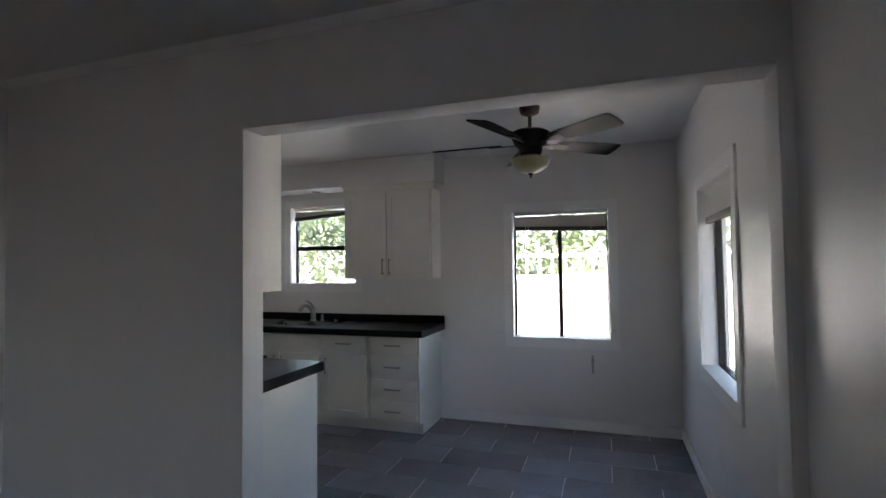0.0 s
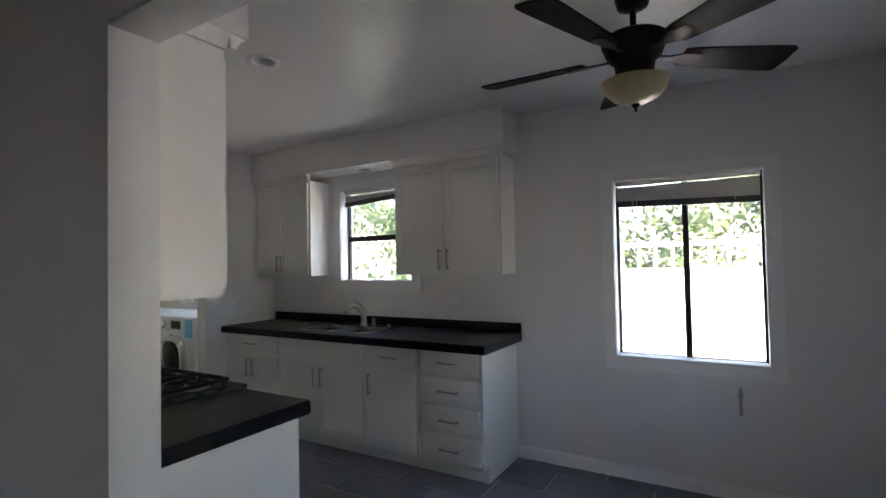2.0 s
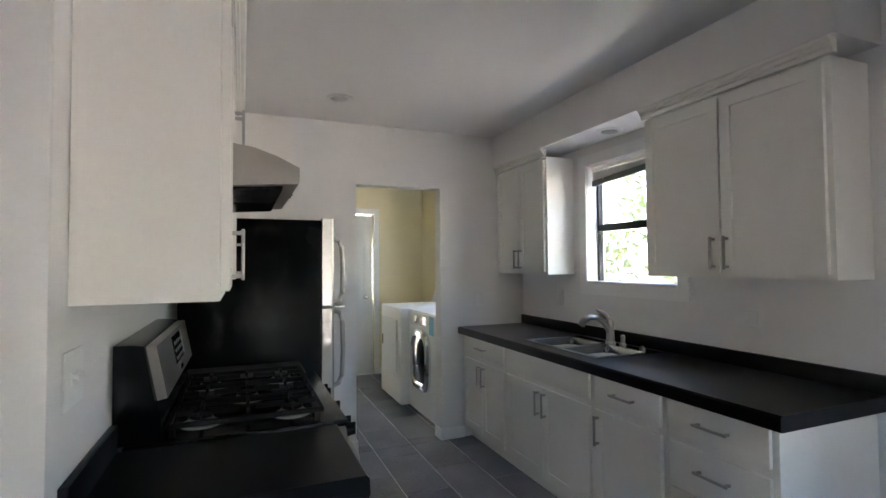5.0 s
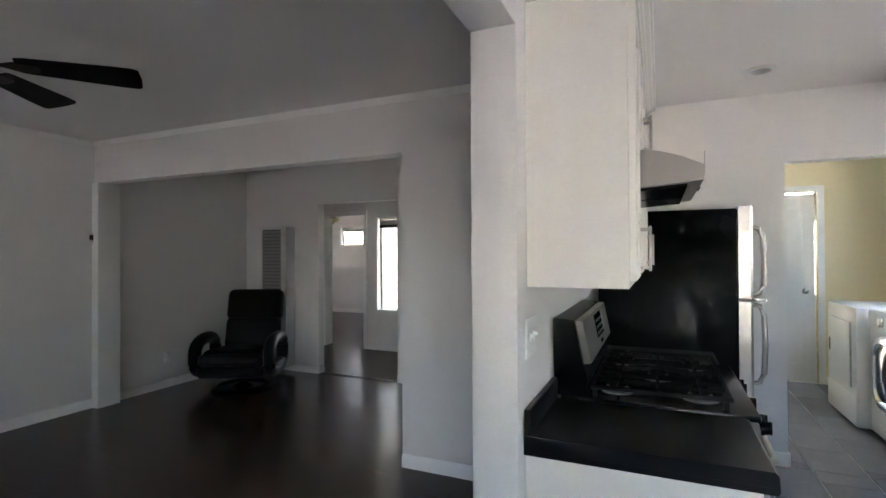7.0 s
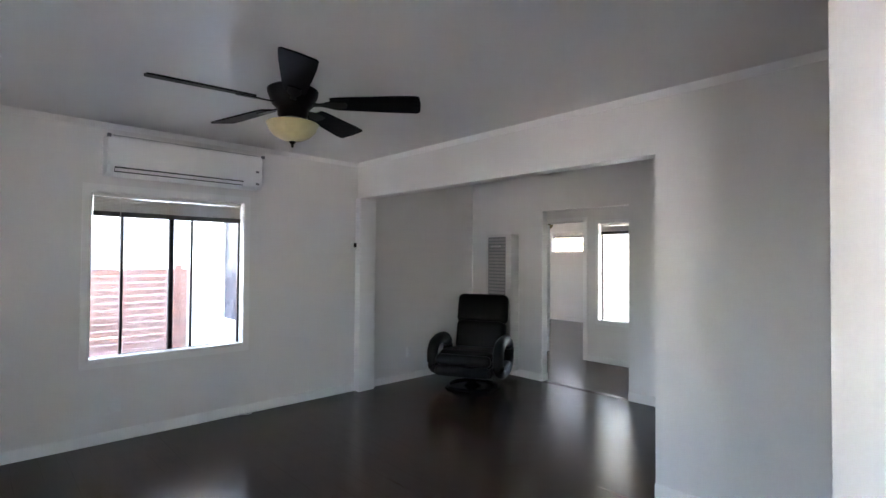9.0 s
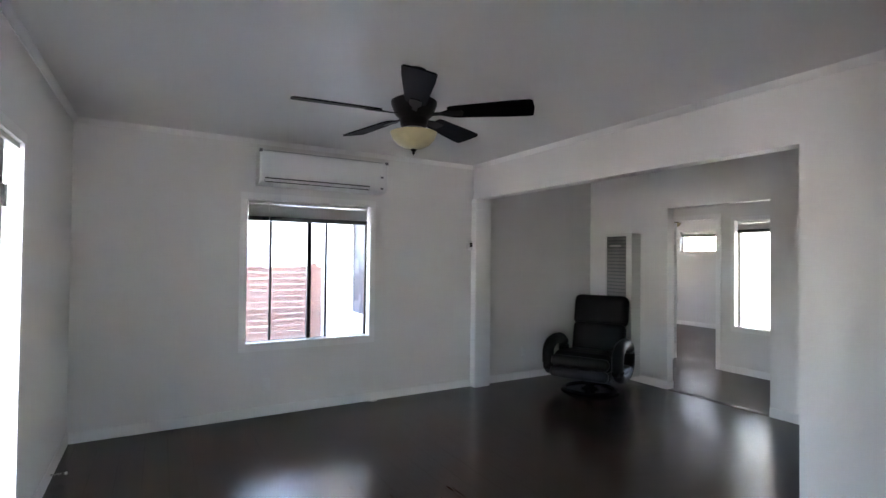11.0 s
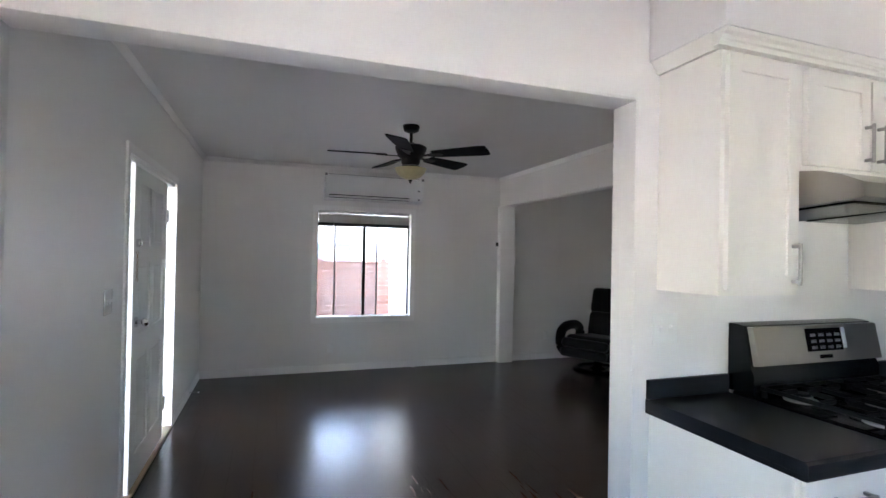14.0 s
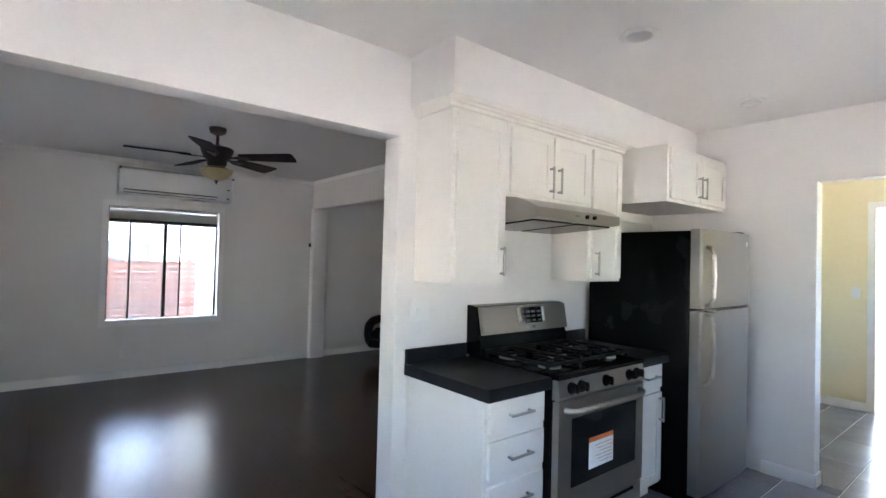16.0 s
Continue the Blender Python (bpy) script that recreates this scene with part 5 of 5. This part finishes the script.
def foliage(name, blobs, count, size, label, category):
    """Many small leaf blades scattered through uneven clumps, as one mesh."""
    rng = np.random.default_rng(len(blobs) * 7 + count)
    b = np.array(blobs)
    vol = b[:, 3] * b[:, 4] * b[:, 5]
    idx = rng.choice(len(b), count, p=vol / vol.sum())
    d = rng.normal(size=(count, 3))
    d /= np.linalg.norm(d, axis=1)[:, None]
    r = rng.random(count) ** 0.45
    c = b[idx, :3] + d * r[:, None] * b[idx, 3:6]
    u = rng.normal(size=(count, 3))
    u /= np.linalg.norm(u, axis=1)[:, None]
    w = np.cross(u, rng.normal(size=(count, 3)))
    w /= np.linalg.norm(w, axis=1)[:, None]
    s = size * (0.6 + 0.8 * rng.random(count))[:, None]
    v = np.stack([c - u * s, c + w * s * 0.42, c + u * s, c - w * s * 0.42], 1).reshape(-1, 3)
    f = np.arange(count * 4).reshape(-1, 4)
    me = bpy.data.meshes.new(name)
    me.from_pydata(v.tolist(), [], f.tolist())
    me.materials.append(LEAF)
    return tagged(new(name, me), label, category, "", "stuff")


rnd = random.Random(4)
north = [(-7.5 + 0.55 * i + rnd.uniform(-0.2, 0.2), 10.4 + rnd.uniform(-0.5, 0.6), rnd.uniform(0.8, 3.0), rnd.uniform(0.6, 1.0), 0.7, rnd.uniform(0.5, 1.0)) for i in range(26) for _ in range(2)]
foliage("hedge", north, 16000, 0.085, "tall sunlit green hedge behind the white fence", "hedge")
east = [(7.2 + rnd.uniform(-0.4, 0.6), -1.0 + 0.6 * i + rnd.uniform(-0.2, 0.2), rnd.uniform(0.8, 3.0), 0.7, rnd.uniform(0.6, 1.0), rnd.uniform(0.5, 1.0)) for i in range(17) for _ in range(2)]
foliage("hedge", east, 9000, 0.085, "tall green hedge behind the side fence", "hedge")


def small_tree(x, y, h, label):
    ob = thing("tree", (x, y, -0.25), label, "tree")
    bm = tube(bmesh.new(), [(x, y, -0.3), (x + 0.05, y, 0.6), (x - 0.04, y + 0.06, 1.3), (x + 0.03, y, 0.75 * h)], [0.10, 0.085, 0.065, 0.03], 10)
    r = random.Random(int(x * 10))
    tips = []
    for k in range(7):
        a = k * 0.9 + r.random()
        p = (x + 0.7 * math.cos(a), y + 0.7 * math.sin(a), 0.45 * h + 0.09 * h * k)
        tube(bm, [(x, y, 0.35 * h + 0.06 * h * k), ((x + p[0]) / 2, (y + p[1]) / 2, p[2] - 0.1), p], [0.035, 0.022, 0.008], 6)
        tips.append((*p, 0.5, 0.5, 0.42))
    part("trunk", bm, BARK, ob)
    tips.append((x, y, 0.85 * h, 0.75, 0.75, 0.6))
    cr = foliage("crown", tips, 5200, 0.075, "", "")
    for key in ("label", "category", "kind"):
        if key in cr:
            del cr[key]
    cr.parent = ob
    cr.matrix_parent_inverse = PLACE[ob].inverted()
    return ob


shrubs = [(-12.0 + 0.5 * i + rnd.uniform(-0.2, 0.2), 7.9 + rnd.uniform(-0.3, 0.5), rnd.uniform(0.1, 2.6), rnd.uniform(0.5, 0.8), 0.5, rnd.uniform(0.45, 0.8)) for i in range(15) for _ in range(2)]
foliage("shrubbery", shrubs, 12000, 0.07, "bright green shrubs in the back yard by the fence", "shrub")
small_tree(-4.2, -12.6, 4.0, "leafy street tree beyond the fence")


# ---- floor pieces ----
def clip_piece(x0, x1, y0, y1, rect):
    a, b, c, d = rect
    x0, x1, y0, y1 = max(x0, a), min(x1, b), max(y0, c), min(y1, d)
    return (x0, x1, y0, y1) if x1 - x0 > 0.012 and y1 - y0 > 0.012 else None


SHARED = {}


def piece(name, w, h, depth, bevel, material):
    """A bevelled slab with its middle at the origin, top at 0, shared by all of one size."""
    key = (name, round(w, 3), round(h, 3))
    if key not in SHARED:
        bm = bmesh.new()
        a, b = w / 2, h / 2
        rings = [[(-a, -b, -depth), (a, -b, -depth), (a, b, -depth), (-a, b, -depth)], [(-a, -b, -bevel), (a, -b, -bevel), (a, b, -bevel), (-a, b, -bevel)],
                 [(-a + bevel, -b + bevel, 0), (a - bevel, -b + bevel, 0), (a - bevel, b - bevel, 0), (-a + bevel, b - bevel, 0)]]
        vs = [[bm.verts.new(p) for p in r] for r in rings]
        for p, q in zip(vs, vs[1:]):
            for i in range(4):
                bm.faces.new((p[i], p[(i + 1) % 4], q[(i + 1) % 4], q[i]))
        bm.faces.new(vs[-1])
        SHARED[key] = finish(bm, name, material, 0)
    return SHARED[key]


def lay(name, rect, parent, pw, pl, gap, along, offsets, origin, depth, bevel, material):
    a, b, c, d = rect
    if along == "x":
        j0 = int(math.floor((c - origin[1]) / pw)) - 1
        rows = range(j0, j0 + int((d - c) / pw) + 4)
    else:
        j0 = int(math.floor((a - origin[0]) / pw)) - 1
        rows = range(j0, j0 + int((b - a) / pw) + 4)
    for j in rows:
        off = offsets(j)
        lo, hi = (a, b) if along == "x" else (c, d)
        o = origin[0] if along == "x" else origin[1]
        i0 = int(math.floor((lo - o - off) / pl)) - 1
        for i in range(i0, i0 + int((hi - lo) / pl) + 4):
            s = o + off + i * pl
            if along == "x":
                r = clip_piece(s, s + pl, origin[1] + j * pw, origin[1] + (j + 1) * pw, rect)
            else:
                r = clip_piece(origin[0] + j * pw, origin[0] + (j + 1) * pw, s, s + pl, rect)
            if not r:
                continue
            x0, x1, y0, y1 = r
            ob = new(name, piece(name, x1 - x0 - gap, y1 - y0 - gap, depth, bevel, material))
            ob.location = ((x0 + x1) / 2, (y0 + y1) / 2, 0)
            ob.parent = parent


brick_bond = random.Random(7)
shift = [brick_bond.uniform(0, 1.2) for _ in range(400)]
lay("plank", (XW - 0.0, XE, YS, 2.298), slab, 0.152, 1.20, 0.0005, "y", lambda j: shift[j % 400], (XW, YS), 0.011, 0.0003, PLANK)
lay("plank", (-4.87, XW, YS, 1.20), slab, 0.152, 1.20, 0.0005, "y", lambda j: shift[(j + 57) % 400], (XW, YS), 0.011, 0.0003, PLANK)
lay("plank", (-6.51, -4.87, YS, 1.20), slab, 0.152, 1.20, 0.0005, "y", lambda j: shift[(j + 99) % 400], (XW, YS), 0.011, 0.0003, PLANK)
bed = tagged(new("floor_bedroom", piece("floor_bedroom", 3.69, 4.0, 0.011, 0.001, PLANK)), "dark wood plank bedroom floor", "floor", "", "structure")
bed.location = (-8.355, -3.2, 0)
tiles = bpy.data.objects["floor_tile_bed"]
lay("tile", (XK, XE, 2.30, YB), tiles, 0.305, 0.61, 0.005, "x", lambda j: 0.305 * (j % 2), (-0.455, 4.01), 0.0025, 0.0012, TILE)
lay("tile", (-6.6, XK, 2.42, YB), tiles, 0.305, 0.61, 0.005, "x", lambda j: 0.305 * (j % 2), (-0.455, 4.01), 0.0025, 0.0012, TILE)
